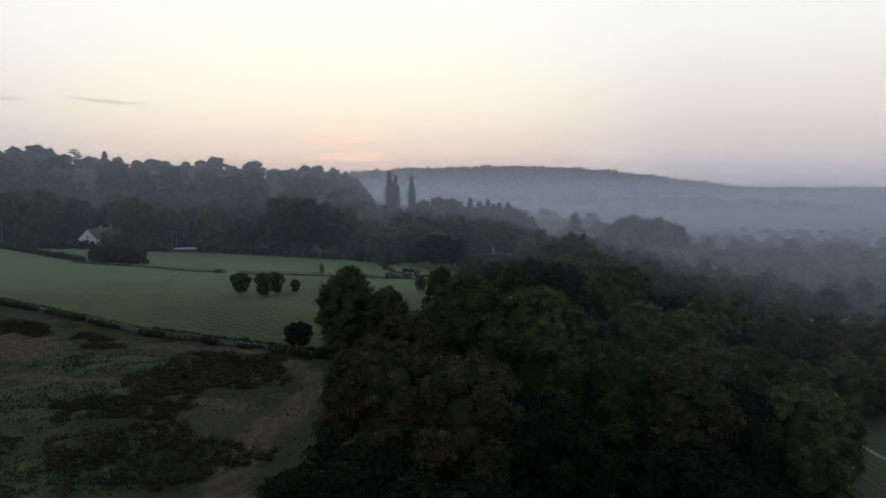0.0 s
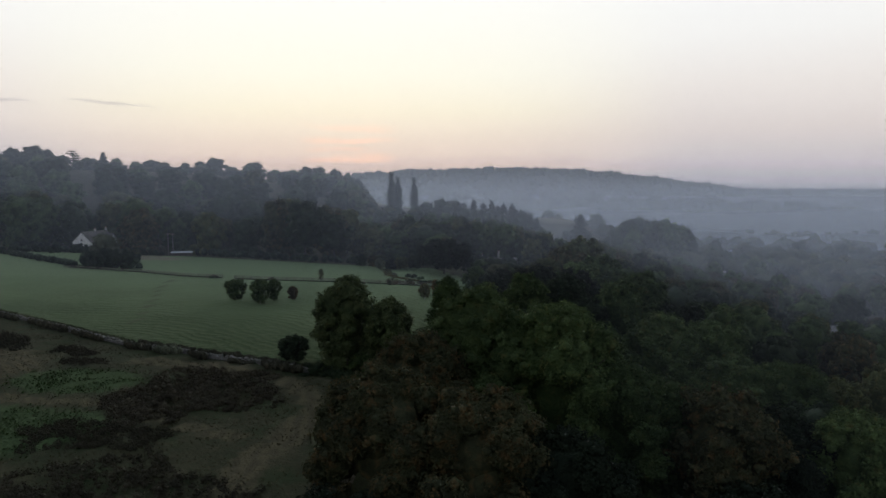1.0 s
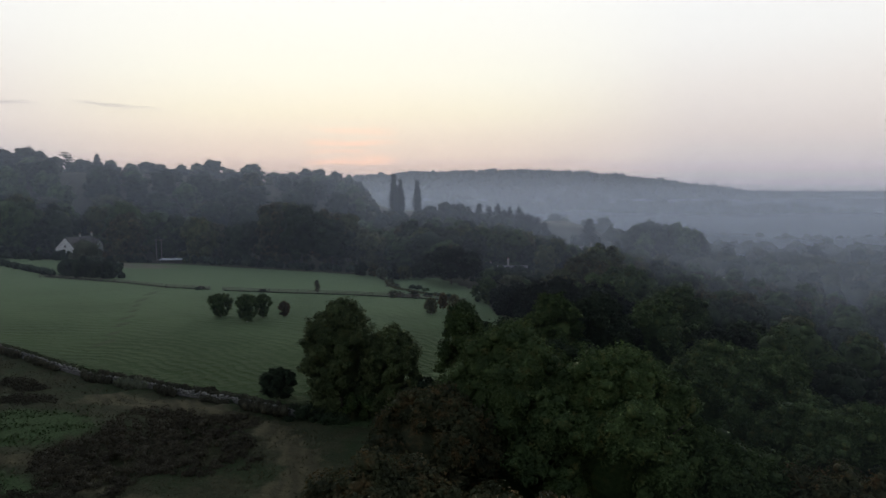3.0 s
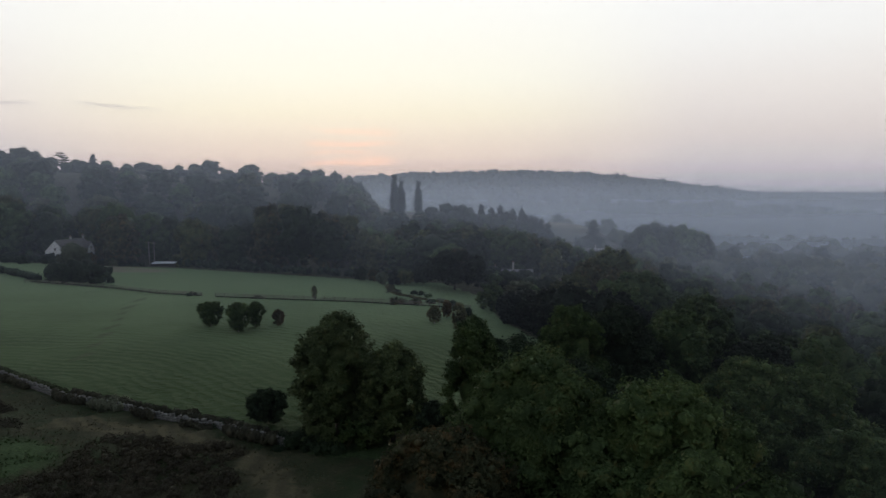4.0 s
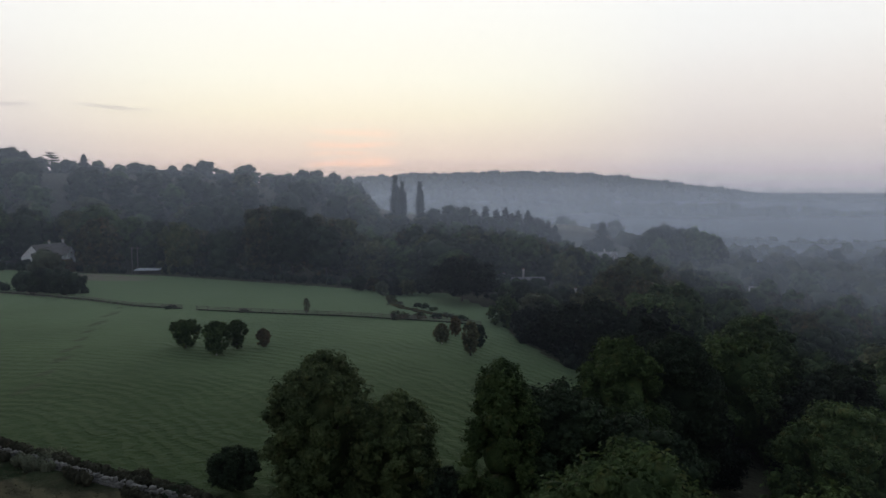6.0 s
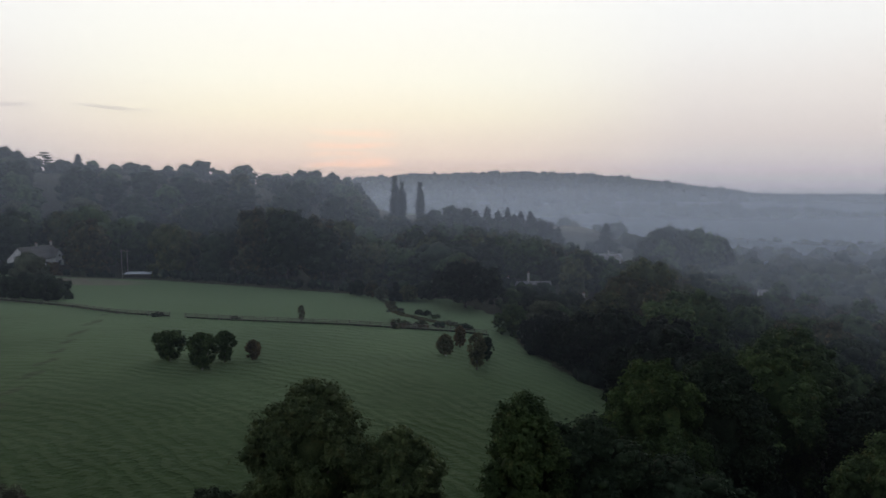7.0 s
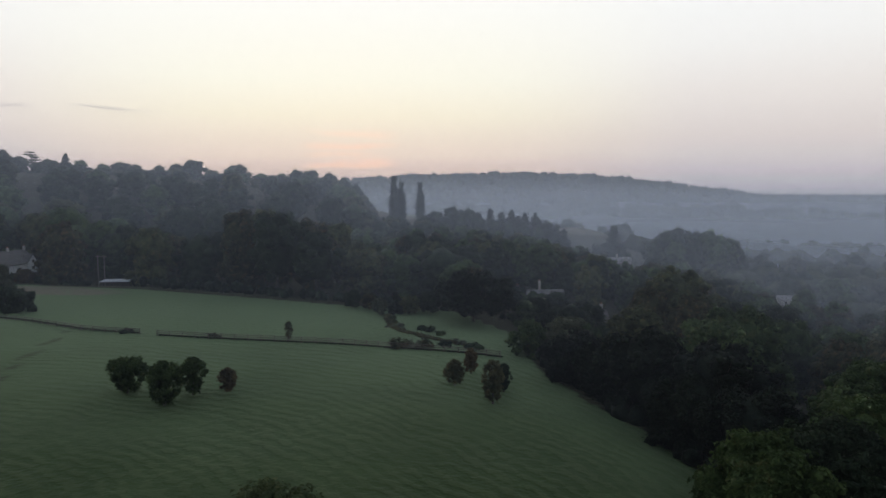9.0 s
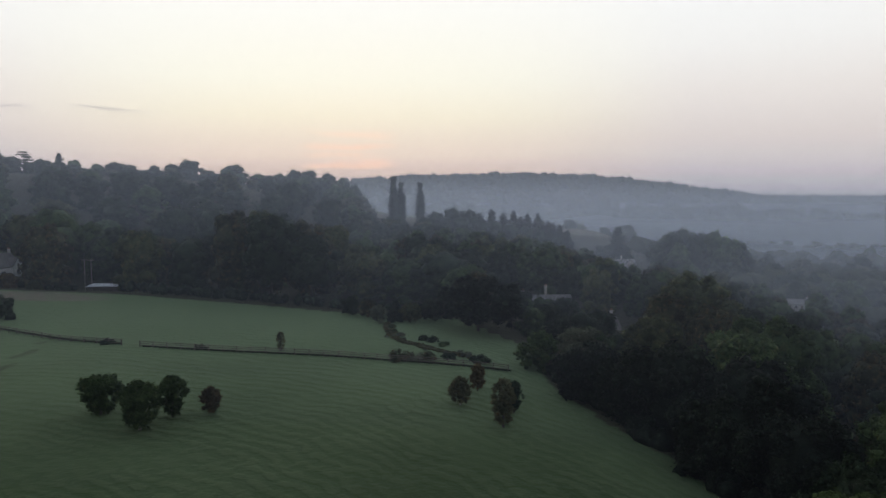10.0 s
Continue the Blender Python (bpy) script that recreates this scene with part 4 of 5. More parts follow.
# wooded valley side
slope = [(52, 140), (64, 138), (82, 122), (118, 140), (160, 230), (155, 330), (120, 430), (66, 420), (44, 320), (30, 262), (30, 215), (60, 180)]
for tx, ty in scatter(slope, 14.0, 23, clear=[(21, 290, 14), (20, 275, 11), (34, 264, 13), (32, 250, 9), (27, 238, 6), (137, 247, 11), (133, 238, 8), (125, 225, 9), (117, 210, 7), (46.5, 240, 7)] + FARM_VIEW + [(a, b, 6.0) for a, b, *_ in near_trees]):
    plant(pick.choice(wood_kinds), tx, ty, pick.uniform(0, 360), pick.uniform(0.72, 0.98))
# valley floor, thinning into the mist
vale = [(135, 190), (230, 260), (420, 520), (560, 900), (260, 900), (190, 620), (200, 520), (150, 430), (155, 330)]
for tx, ty in scatter(vale, 27.0, 24):
    if pick.random() < (0.9 if ty < 420 else 0.6):
        plant(pick.choice(wood_kinds if ty < 420 else hill_kinds), tx, ty, pick.uniform(0, 360), pick.uniform(0.6, 0.95))
# conifers, poplars and the domed clump
for tx, ty, top, wide in [(2, 508, 16.5, 1.3), (13, 512, 15, 1.2), (20.6, 510, 17.4, 1.0), (27.8, 512, 14.9, 1.1), (33.9, 510, 16.7, 0.85), (38.5, 514, 12.5, 1.0), (42.8, 510, 14.5, 0.9),
                          (48.9, 511, 14.5, 0.9), (52, 515, 10.5, 1.0), (55.4, 509, 9.9, 0.95), (59, 513, 8.5, 1.0), (62.6, 510, 7.8, 0.9), (67.3, 510, 4.5, 0.9)]:
    tall = (top + 1.0 - ground_z(tx, ty)) / 21.5
    plant(pine_kind, tx, ty, pick.uniform(0, 360), wide, tall / wide)
for tx, ty, top in [(-14, 504, 17.3), (-4, 506, 19.8), (7, 506, 18.8), (-9, 498, 14), (1, 500, 15), (12, 500, 13.5), (22, 500, 12), (31, 500, 10.5), (40, 500, 9), (50, 502, 6), (60, 502, 2)]:
    plant(hill_kinds[0], tx, ty, pick.uniform(0, 360), 0.75, (top - ground_z(tx, ty)) / 15.0)
# slope below the poplars
for tx, ty in scatter([(-100, 372), (-30, 372), (-10, 400), (-8, 470), (-50, 480), (-60, 430)], 14.0, 26):
    plant(pick.choice(hill_kinds), tx, ty, pick.uniform(0, 360), pick.uniform(0.6, 0.75), pick.uniform(0.75, 0.95))
for tx, ty, top in [(-41.5, 525, 38.5), (-37.0, 530, 34.5), (-25.0, 541, 34.5)]:
    plant(poplar_kind, tx, ty, pick.uniform(0, 360), (top - ground_z(tx, ty)) / 28.0)
plant(cypress_kind, 104.5, 532, 0, (7.5 - ground_z(104.5, 532)) / 22.0 * 1.25, 0.8)
for tx, ty, top in [(140, 560, -3), (150, 566, 1), (160, 575, 3.5), (171, 570, 2), (180, 566, 2.5), (189, 562, -1), (196, 565, -4), (165, 556, -3), (152, 552, -5), (182, 552, -6), (112, 545, -7), (96, 545, -6),
                    (-20, 470, 14), (-8, 480, 12), (55, 640, -2), (150, 680, 2), (140, 720, -2), (60, 690, -4), (112, 745, 4), (122, 750, 0)]:
    plant(pick.choice(hill_kinds), tx, ty, pick.uniform(0, 360), max(8.0, top - ground_z(tx, ty)) / 20.0)
# the wooded hill
hill = [(-480, 430), (-260, 385), (-150, 375), (-60, 370), (-48, 420), (-46, 470), (-56, 500), (-60, 560), (-84, 590), (-150, 600), (-480, 600)]
CREST_X = [-354, -330, -303, -290, -274, -232, -205, -186, -170, -153, -126, -100, -87, -77, -70, -63, -54]
CREST_TOP = [58, 55, 52, 50, 49, 47, 48, 43, 47, 42, 43, 41, 37, 32, 25, 18, 14]
for tx, ty in scatter(hill, 28.0, 25):
    wide = pick.uniform(0.95, 1.3)
    cap = 28 + (np.interp(tx * 612 / ty, CREST_X, CREST_TOP) - 31) * ty / 612
    tall = min(20.0 * pick.uniform(0.72, 1.05), cap - ground_z(tx, ty))
    if tall > 7.0:
        plant(pick.choice(hill_kinds), tx, ty, pick.uniform(0, 360), wide * min(1.0, tall / 15.0), tall / (20.0 * wide * min(1.0, tall / 15.0)))
for k in range(34):
    tx, ty = -400 + 10.0 * k, 596 + pick.uniform(-8, 8)
    top = float(np.interp(tx, [-400, -372] + CREST_X, [55, 59] + CREST_TOP)) + pick.uniform(-2.5, 0.5)
    plant(pick.choice(hill_kinds), tx, ty, pick.uniform(0, 360), 0.8, max(5.0, top - ground_z(tx, ty)) / 16.0)
# its skyline: place along the crest, top, breadth
for tx, ty, top, wide in [(-398, 610, 59.5, 0.8), (-385, 612, 63, 1.0), (-368, 615, 65, 1.2), (-354, 610, 61.5, 0.9), (-341, 614, 56.5, 0.7), (-319, 612, 54.5, 0.8), (-290, 606, 53.7, 0.7), (-276, 612, 51, 0.7), (-263, 614, 52.2, 1.1),
                          (-250, 610, 50.4, 0.8), (-232, 612, 49.8, 0.6), (-219, 614, 51.1, 0.7), (-205, 612, 53.9, 1.1), (-190, 610, 46.5, 0.8), (-171, 612, 50.9, 1.15), (-153, 616, 43.5, 1.0), (-137, 616, 43.8, 0.9),
                          (-126, 622, 46.8, 0.9), (-114, 616, 47.0, 1.0), (-100, 618, 44.4, 0.9), (-88, 614, 40.9, 0.8), (-79, 610, 35.5, 0.8), (-72, 600, 27.5, 0.7), (-66, 580, 22.0, 0.7), (-60, 545, 19.0, 0.7), (-56, 508, 17.0, 0.7)]:
    plant(pick.choice(hill_kinds[:2] + hill_kinds[3:]), tx, ty, pick.uniform(0, 360), wide, (top - ground_z(tx, ty)) / (20.0 * wide))
plant(cypress_kind, -303, 609, 40, 1.0, (59.0 - ground_z(-303, 609)) / 22.0)
umbrella = make_tree("pine_tree", "tiers", 26.0, 8.0, 2000, 1.0, NEEDLE, 453, "old layered pine standing above the hillside wood", group="conifers", limbs=4, fine=False)
umbrella.matrix_basis = stand(-330, 609, 70, 0.9, (60.3 - ground_z(-330, 609)) / (26.0 * 0.9))


# ---- distant woods: too many to count ----
def build_far_woods(name, places, size, seed, label):
    rng = np.random.default_rng(seed)
    bm = bmesh.new()
    bmesh.ops.create_icosphere(bm, subdivisions=2, radius=1.0)
    bm.verts.ensure_lookup_table()
    base = np.array([v.co[:] for v in bm.verts])
    face = np.array([[v.index for v in f.verts] for f in bm.faces])
    bm.free()
    n = len(places)
    v = base[None] * (1 + 0.22 * rng.normal(size=(n, len(base), 1))) * (size * rng.uniform(0.6, 1.25, (n, 1, 1))) * np.array([1, 1, 0.95])
    xy = np.array(places)
    c = np.stack([xy[:, 0], xy[:, 1], ground_height(xy[:, 0], xy[:, 1]) + size * 0.45], 1)
    v = (v + c[:, None]).reshape(-1, 3)
    f = (face[None] + (np.arange(n) * len(base))[:, None, None]).reshape(-1, 3)
    tagged(new(name, fast_mesh(name, v, f, FAR_WOOD)), label, "woodland", kind="stuff")


rng_far = np.random.default_rng(9)
fx, fy = rng_far.uniform(-450, 1450, 3000), rng_far.uniform(1010, 1940, 3000)
build_far_woods("ridge_woodland", np.stack([fx, fy], 1), 10.0, 31, "hazy woodland covering the long ridge across the valley")
fx, fy = rng_far.uniform(70, 720, 900), rng_far.uniform(330, 1010, 900)
floor_ = (fx > 175 - 0.12 * (fy - 330)) & (ellipse(fx, fy, 103, 664, 30, 60) < 0.1) & (ellipse(fx, fy, 160, 424, 22, 10) < 0.1)
build_far_woods("valley_woodland", np.stack([fx, fy], 1)[floor_], 8.0, 33, "dim woodland filling the misty valley floor")
fx, fy = rng_far.uniform(900, 2700, 900), rng_far.uniform(3400, 3800, 900)
build_far_woods("far_ridge_woodland", np.stack([fx, fy], 1), 13.0, 32, "pale hazy trees along the farthest ridge")


# ---- bushes, thickets and hedges ----
def make_bush(name, high, wide, count, spray, leaf, seed, label, category="bush", group="bushes", kind="mound", fine=False, body=0.74):
    me = crown_mesh(name, kind, high, wide, count, spray, leaf, seed, 1.0 if kind == "ball" else 0.7, fine, body)
    return tagged(new(name, me), label, category, group)


bushes = [
    # beside the stone wall
    (-26.0, 118.6, 4.6, 2.3, 3200, 0.26, LEAF_DARK, "ball", "bush", "dark hawthorn bush growing against the wall"),
    (-48.6, 125.6, 1.7, 2.4, 1400, 0.26, LEAF_GREY, "mound", "bush", "low grey-green bush growing over the wall"),
    (-37.0, 120.8, 1.5, 2.0, 1000, 0.26, BRAMBLE, "mound", "bush", "low brown bramble by the wall"),
    (-42.5, 122.6, 1.3, 1.6, 800, 0.26, BRAMBLE, "mound", "bush", "low brown bramble by the wall"),
    (-31.5, 118.0, 1.4, 1.9, 900, 0.26, LEAF_DARK, "mound", "bush", "low dark bramble by the wall"),
    (-21.5, 112.5, 2.0, 2.4, 1400, 0.28, LEAF_DARK, "mound", "bush", "dark undergrowth beneath the ash tree"),
    (-13.0, 112.0, 3.4, 2.8, 1800, 0.28, LEAF_GREEN, "ball", "bush", "green undergrowth between the ash trees"),
    (-5.2, 112.5, 5.2, 3.0, 2200, 0.28, LEAF_DARK, "ball", "bush", "dark elder bush between the ash trees"),
    (-17.5, 110.0, 2.4, 2.6, 1500, 0.28, LEAF_DARK, "mound", "bush", "dark undergrowth beneath the ash tree"),
    (-3.0, 108.0, 4.6, 3.0, 2000, 0.28, LEAF_BROWN, "ball", "bush", "brownish shrub at the copse edge"),
    (4.0, 106.0, 6.0, 3.6, 2400, 0.30, LEAF_GREEN, "ball", "bush", "green shrub at the copse edge"),
    # clump by the fence
    (-112.0, 244.0, 6.0, 4.6, 3000, 0.45, LEAF_DARK, "round", "bush", "large dark hawthorn clump beside the fence"),
    (-120.0, 246.0, 6.8, 5.0, 3200, 0.45, LEAF_DARK, "round", "bush", "large dark hawthorn clump beside the fence"),
    (-127.5, 249.0, 5.6, 4.4, 2800, 0.45, LEAF_DARK, "round", "bush", "large dark hawthorn clump beside the fence"),
    (-127.0, 258.0, 11.6, 5.4, 3600, 0.45, LEAF_GREY, "round", "bush", "tall pale grey-green willow behind the clump"),
    # garden in front of the cottage and along the lane
    (-143.0, 297.0, 4.6, 3.0, 1400, 0.5, LEAF_RUST, "round", "bush", "rusty orange garden shrub by the cottage"),
    (-134.0, 297.0, 3.6, 2.8, 1200, 0.5, LEAF_OLIVE, "round", "bush", "olive garden shrub by the cottage"),
    (-127.0, 296.0, 3.4, 2.6, 1100, 0.5, LEAF_DARK, "round", "bush", "dark garden shrub by the shed"),
    (-176.0, 300.0, 4.2, 3.6, 1500, 0.5, LEAF_DARK, "round", "bush", "dark garden shrub below the cottage"),
    (-168.0, 296.0, 3.4, 3.0, 1300, 0.5, LEAF_DARK, "round", "bush", "dark garden shrub below the cottage"),
    (-158.0, 297.0, 4.0, 3.2, 1300, 0.5, LEAF_DARK, "round", "bush", "dark garden shrub below the cottage"),
    (-150.0, 296.0, 3.2, 2.8, 1200, 0.5, LEAF_GREEN, "round", "bush", "green garden shrub below the cottage"),
    (-186.0, 304.0, 5.0, 4.0, 1600, 0.5, LEAF_DARK, "round", "bush", "dark garden shrub below the cottage"),
    # fence side
    (-74.6, 221.8, 1.7, 1.3, 700, 0.24, LEAF_DARK, "mound", "bush", "small dark bush against the fence"),
    (-55.0, 217.6, 1.5, 0.9, 500, 0.22, LEAF_DARK, "mound", "bush", "small dark bush against the fence"),
    (-16.8, 211.0, 2.4, 1.7, 900, 0.26, LEAF_BROWN, "mound", "bush", "brown shrub leaning at the fence"),
    (-13.8, 211.5, 2.0, 1.9, 900, 0.26, LEAF_GREY, "mound", "bush", "pale grey-green shrub at the fence"),
    (-11.0, 211.0, 2.3, 1.2, 800, 0.26, LEAF_BROWN, "mound", "bush", "upright brown shrub at the fence"),
    (-7.5, 212.5, 1.5, 1.4, 700, 0.26, LEAF_DARK, "mound", "bush", "low dark shrub in the garden"),
    (-2.0, 211.0, 1.7, 2.0, 900, 0.26, LEAF_DARK, "mound", "bush", "low dark shrub in the garden"),
    (-23.5, 244.0, 4.4, 1.8, 1200, 0.3, LEAF_GREY, "ball", "bush", "light green garden conifer"),
    (-20.0, 247.0, 5.0, 2.2, 1400, 0.3, NEEDLE, "spire", "bush", "dark conical garden conifer"),
    (-16.0, 246.0, 4.6, 2.6, 1300, 0.3, LEAF_OLIVE, "ball", "bush", "olive garden shrub by the lawn"),
    (-11.5, 247.0, 5.2, 2.8, 1400, 0.3, LEAF_DARK, "ball", "bush", "dark garden shrub by the lawn"),
    (9.0, 262.0, 5.0, 4.0, 1500, 0.45, LEAF_DARK, "round", "bush", "dark garden tree below the stone house"),
    (17.0, 274.0, 3.6, 4.0, 1500, 0.45, LEAF_GREEN, "round", "bush", "green garden tree below the stone house"),
    (24.0, 270.0, 5.5, 4.0, 1400, 0.45, LEAF_DARK, "round", "bush", "dark garden tree below the stone house"),
    (13.0, 282.0, 3.4, 3.6, 1300, 0.45, LEAF_DARK, "round", "bush", "dark garden tree below the stone house"),
    (24.0, 281.0, 3.4, 3.6, 1300, 0.45, LEAF_OLIVE, "round", "bush", "olive garden tree below the stone house"),
    (16.0, 250.0, 6.0, 4.5, 1500, 0.45, LEAF_DARK, "round", "bush", "dark garden tree at the lawn's edge"),
    (11.0, 240.0, 6.0, 4.2, 1500, 0.45, LEAF_GREEN, "round", "bush", "green garden tree at the lawn's edge"),
    (30.0, 258.0, 6.0, 4.5, 1500, 0.45, LEAF_DARK, "round", "bush", "dark garden tree by the stone house"),
    (22.0, 240.0, 7.0, 5.0, 1700, 0.45, LEAF_DARK, "round", "bush", "dark garden tree by the lawn"),
    (30.0, 228.0, 7.5, 5.2, 1700, 0.45, LEAF_DARK, "round", "bush", "dark tree between garden and copse"),
    (21.0, 226.0, 6.5, 4.6, 1600, 0.45, LEAF_GREEN, "round", "bush", "green tree between garden and copse"),
    (-13.0, 227.0, 1.6, 1.0, 500, 0.24, LEAF_DARK, "mound", "bush", "small clipped garden bush"),
    (-10.8, 225.5, 1.6, 1.0, 500, 0.24, LEAF_DARK, "mound", "bush", "small clipped garden bush"),
    (-8.6, 222.5, 1.4, 1.1, 500, 0.24, LEAF_GREEN, "mound", "bush", "small clipped garden bush"),
]
for i, (bx, by, tall, wide, count, spray, leaf, kind, category, label) in enumerate(bushes):
    b = make_bush("bush", tall, wide, count, spray, leaf, 500 + i, label, category, kind=kind)
    b.matrix_basis = stand(bx, by, 0, sink=0.12)

thickets = [
    (-35.8, 100.8, 1.7, 13.2, 1.12, -12, 17000, SCRUB, "large dark bramble thicket on rough ground"),
    (-42.0, 84.5, 1.2, 11.0, 0.50, -10, 7000, SCRUB, "low brown bramble thicket on rough ground"),
    (-32.5, 69.0, 1.3, 14.0, 0.75, -14, 10000, SCRUB, "dark bramble thicket beside the path"),
    (-86.0, 133.0, 1.6, 13.0, 0.45, -32, 6000, SCRUB, "dark dead bracken below the wall"),
    (-66.0, 125.0, 1.3, 6.0, 0.40, -30, 2500, SCRUB, "dark brambles below the wall"),
    (-60.5, 118.0, 1.0, 5.0, 0.5, -10, 1800, SCRUB, "low brown brambles on rough grass"),
    (-53.0, 72.0, 1.2, 7.0, 0.5, 0, 3000, SCRUB, "low brown brambles on rough grass"),
]
for i, (bx, by, tall, wide, slim, turn, count, leaf, label) in enumerate(thickets):
    b = make_bush("bramble_thicket", tall, wide, int(count * 1.5), 0.22, leaf, 560 + i, label, "brambles", "bramble thickets", body=0.55)
    tagged(b, kind="stuff")
    b.matrix_basis = pose(bx, by, ground_z(bx, by) - 0.15, 0, 0, turn) @ Matrix.Diagonal((1, slim, 1, 1))


def hedge(points, high, thick, leaf, seed, label, gap=0.55):
    """A hedge or overgrown strip along a line."""
    rng = np.random.default_rng(seed)
    c = []
    for (ax, ay), (bx, by) in zip(points, points[1:]):
        n = max(2, int(math.hypot(bx - ax, by - ay) / (thick * gap)))
        k = (np.arange(n) + rng.uniform(0, 1, n)) / n
        c.append(np.stack([ax + k * (bx - ax) + rng.normal(0, thick * 0.16, n), ay + k * (by - ay) + rng.normal(0, thick * 0.16, n)], 1))
    c = np.concatenate(c)
    r = thick * 0.5 * rng.uniform(0.7, 1.25, len(c))
    z = ground_height(c[:, 0], c[:, 1]) + high * rng.uniform(0.25, 0.62, len(c))
    c3 = np.stack([c[:, 0], c[:, 1], z], 1)
    squash = np.full(len(c), min(1.4, high / thick))
    pick_ = rng.integers(0, len(c), len(c) * 26)
    d = unit(rng.normal(size=(len(pick_), 3)) + (0, 0, 0.5))
    pos = c3[pick_] + d * np.stack([np.ones(len(pick_)), np.ones(len(pick_)), squash[pick_]], 1) * r[pick_][:, None] * rng.uniform(0.9, 1.15, (len(pick_), 1))
    v, f = joined([sprays(pos, unit(d + rng.normal(0, 0.4, d.shape)), min(0.45, 0.3 * thick), rng), clump_cores(c3, r, squash, rng, False)])
    tagged(new("hedge", fast_mesh("hedge", v, f, leaf)), label, "hedge", "hedges", "stuff")


hedge([(-250, 335), (-195, 297), (-160, 269), (-133, 247)], 2.2, 2.4, LEAF_DARK, 41, "dark uneven field hedge running to the cottage")
hedge([(-133, 244), (-102, 233.2), (-85, 224.6), (-72, 221.4)], 0.34, 0.5, LEAF_DARK, 42, "dark rough growth along the foot of the fence", 0.45)
hedge([(-66.8, 219.6), (-52.7, 216.6), (-27.6, 212.4), (-18, 209.9), (3, 206)], 0.26, 0.45, LEAF_DARK, 43, "dark rough growth along the foot of the fence", 0.5)
hedge([(-21.5, 244), (-20.5, 234), (-17.5, 226), (-11, 219), (-3, 213)], 0.32, 1.6, LEAF_PALE, 44, "long rough grass and weeds in the garden strip", 0.3)
garden_strip = random.Random(17)
for k in range(16):
    u = garden_strip.random()
    gx = np.interp(u, [0, 0.35, 0.6, 0.8, 1], [-21.5, -20.5, -17.5, -11, -3]) + garden_strip.uniform(-1.6, 1.6)
    gy = np.interp(u, [0, 0.35, 0.6, 0.8, 1], [244, 234, 226, 219, 213]) + garden_strip.uniform(-1.6, 1.6)
    leaf = garden_strip.choice([LEAF_OLIVE, LEAF_GREY, LEAF_GREY, GRASS_TUFT, LEAF_OLIVE])
    tall = garden_strip.uniform(0.4, 1.0) * (1.9 if k % 9 == 0 else 1.0)
    b = make_bush("shrub", tall, tall * garden_strip.uniform(0.6, 1.0), 240, 0.2, leaf, 600 + k, "small mixed shrub in the rough garden strip", "shrub", "garden shrubs", "ball")
    b.matrix_basis = stand(gx, gy, 0, sink=0.1)
for seed_, (points, high, leaf) in enumerate([
        ([(-112, 163), (-92, 150.6)], 1.05, BRAMBLE), ([(-88, 148.2), (-76, 140.4)], 1.2, BRAMBLE), ([(-74, 139), (-65, 132.8)], 0.9, BRAMBLE), ([(-58.5, 128.3), (-53, 125.4)], 1.2, BRAMBLE),
        ([(-52, 125.2), (-46.6, 122.6)], 1.4, LEAF_GREY), ([(-44.5, 121.8), (-41, 120.0)], 1.2, BRAMBLE), ([(-36.5, 118.2), (-32, 115.8)], 0.8, BRAMBLE), ([(-30, 115.0), (-23, 110.9)], 1.3, BRAMBLE),
        ([(-108, 163.2), (-80, 145.6), (-58, 130.6)], 0.7, GRASS_TUFT), ([(-57, 130.2), (-40, 122.0), (-30, 117.4), (-22, 113)], 0.95, BRAMBLE)]):
    hedge(points, high, 0.95, leaf, 70 + seed_, "brown brambles and dead stalks grown along the wall", 0.30)
hedge([(-106, 293.6), (-98, 291), (-68, 279.5), (-35, 263), (-20, 259)], 3.0, 3.0, LEAF_DARK, 48, "dark undergrowth along the wood's edge")
hedge([(9.5, 206), (13, 199), (12.5, 193), (17.5, 187), (18, 180), (24, 173), (23.5, 165), (28, 157), (25, 148), (27, 140), (19, 133), (12, 127)], 2.6, 3.0, LEAF_YEW_DIM, 49, "dark undergrowth along the wood's edge")
hedge([(-195, 300), (-165, 299), (-123, 299)], 2.4, 2.6, LEAF_DARK, 50, "dark garden hedge before the cottage")


# ---- rough grass ----
def tufts(name, leaf, count, seed, area, chance, high, label):
    rng = np.random.default_rng(seed)
    x, y = rng.uniform(area[0], area[1], count), rng.uniform(area[2], area[3], count)
    keep = rng.uniform(size=count) < chance(x, y)
    x, y = x[keep], y[keep]
    n = len(x)
    a, h = rng.uniform(0, 6.28, n), high * rng.uniform(0.5, 1.4, n)
    lean_x, lean_y = rng.normal(0, 0.7, n) * h, rng.normal(0, 0.7, n) * h
    z = ground_height(x, y) - 0.05
    w_ = h * 0.42
    p0 = np.stack([x - np.cos(a) * w_, y - np.sin(a) * w_, z], 1)
    p1 = np.stack([x + np.cos(a) * w_, y + np.sin(a) * w_, z], 1)
    p2 = np.stack([x + lean_x + np.cos(a) * w_ * 0.8, y + lean_y + np.sin(a) * w_ * 0.8, z + h * 0.85], 1)
    p3 = np.stack([x + lean_x - np.cos(a) * w_ * 0.6, y + lean_y - np.sin(a) * w_ * 0.6, z + h], 1)
    v = np.stack([p0, p1, p2, p3], 1).reshape(-1, 3)
    tagged(new(name, fast_mesh(name, v, np.arange(4 * n).reshape(-1, 4), leaf)), label, "grass", kind="stuff")


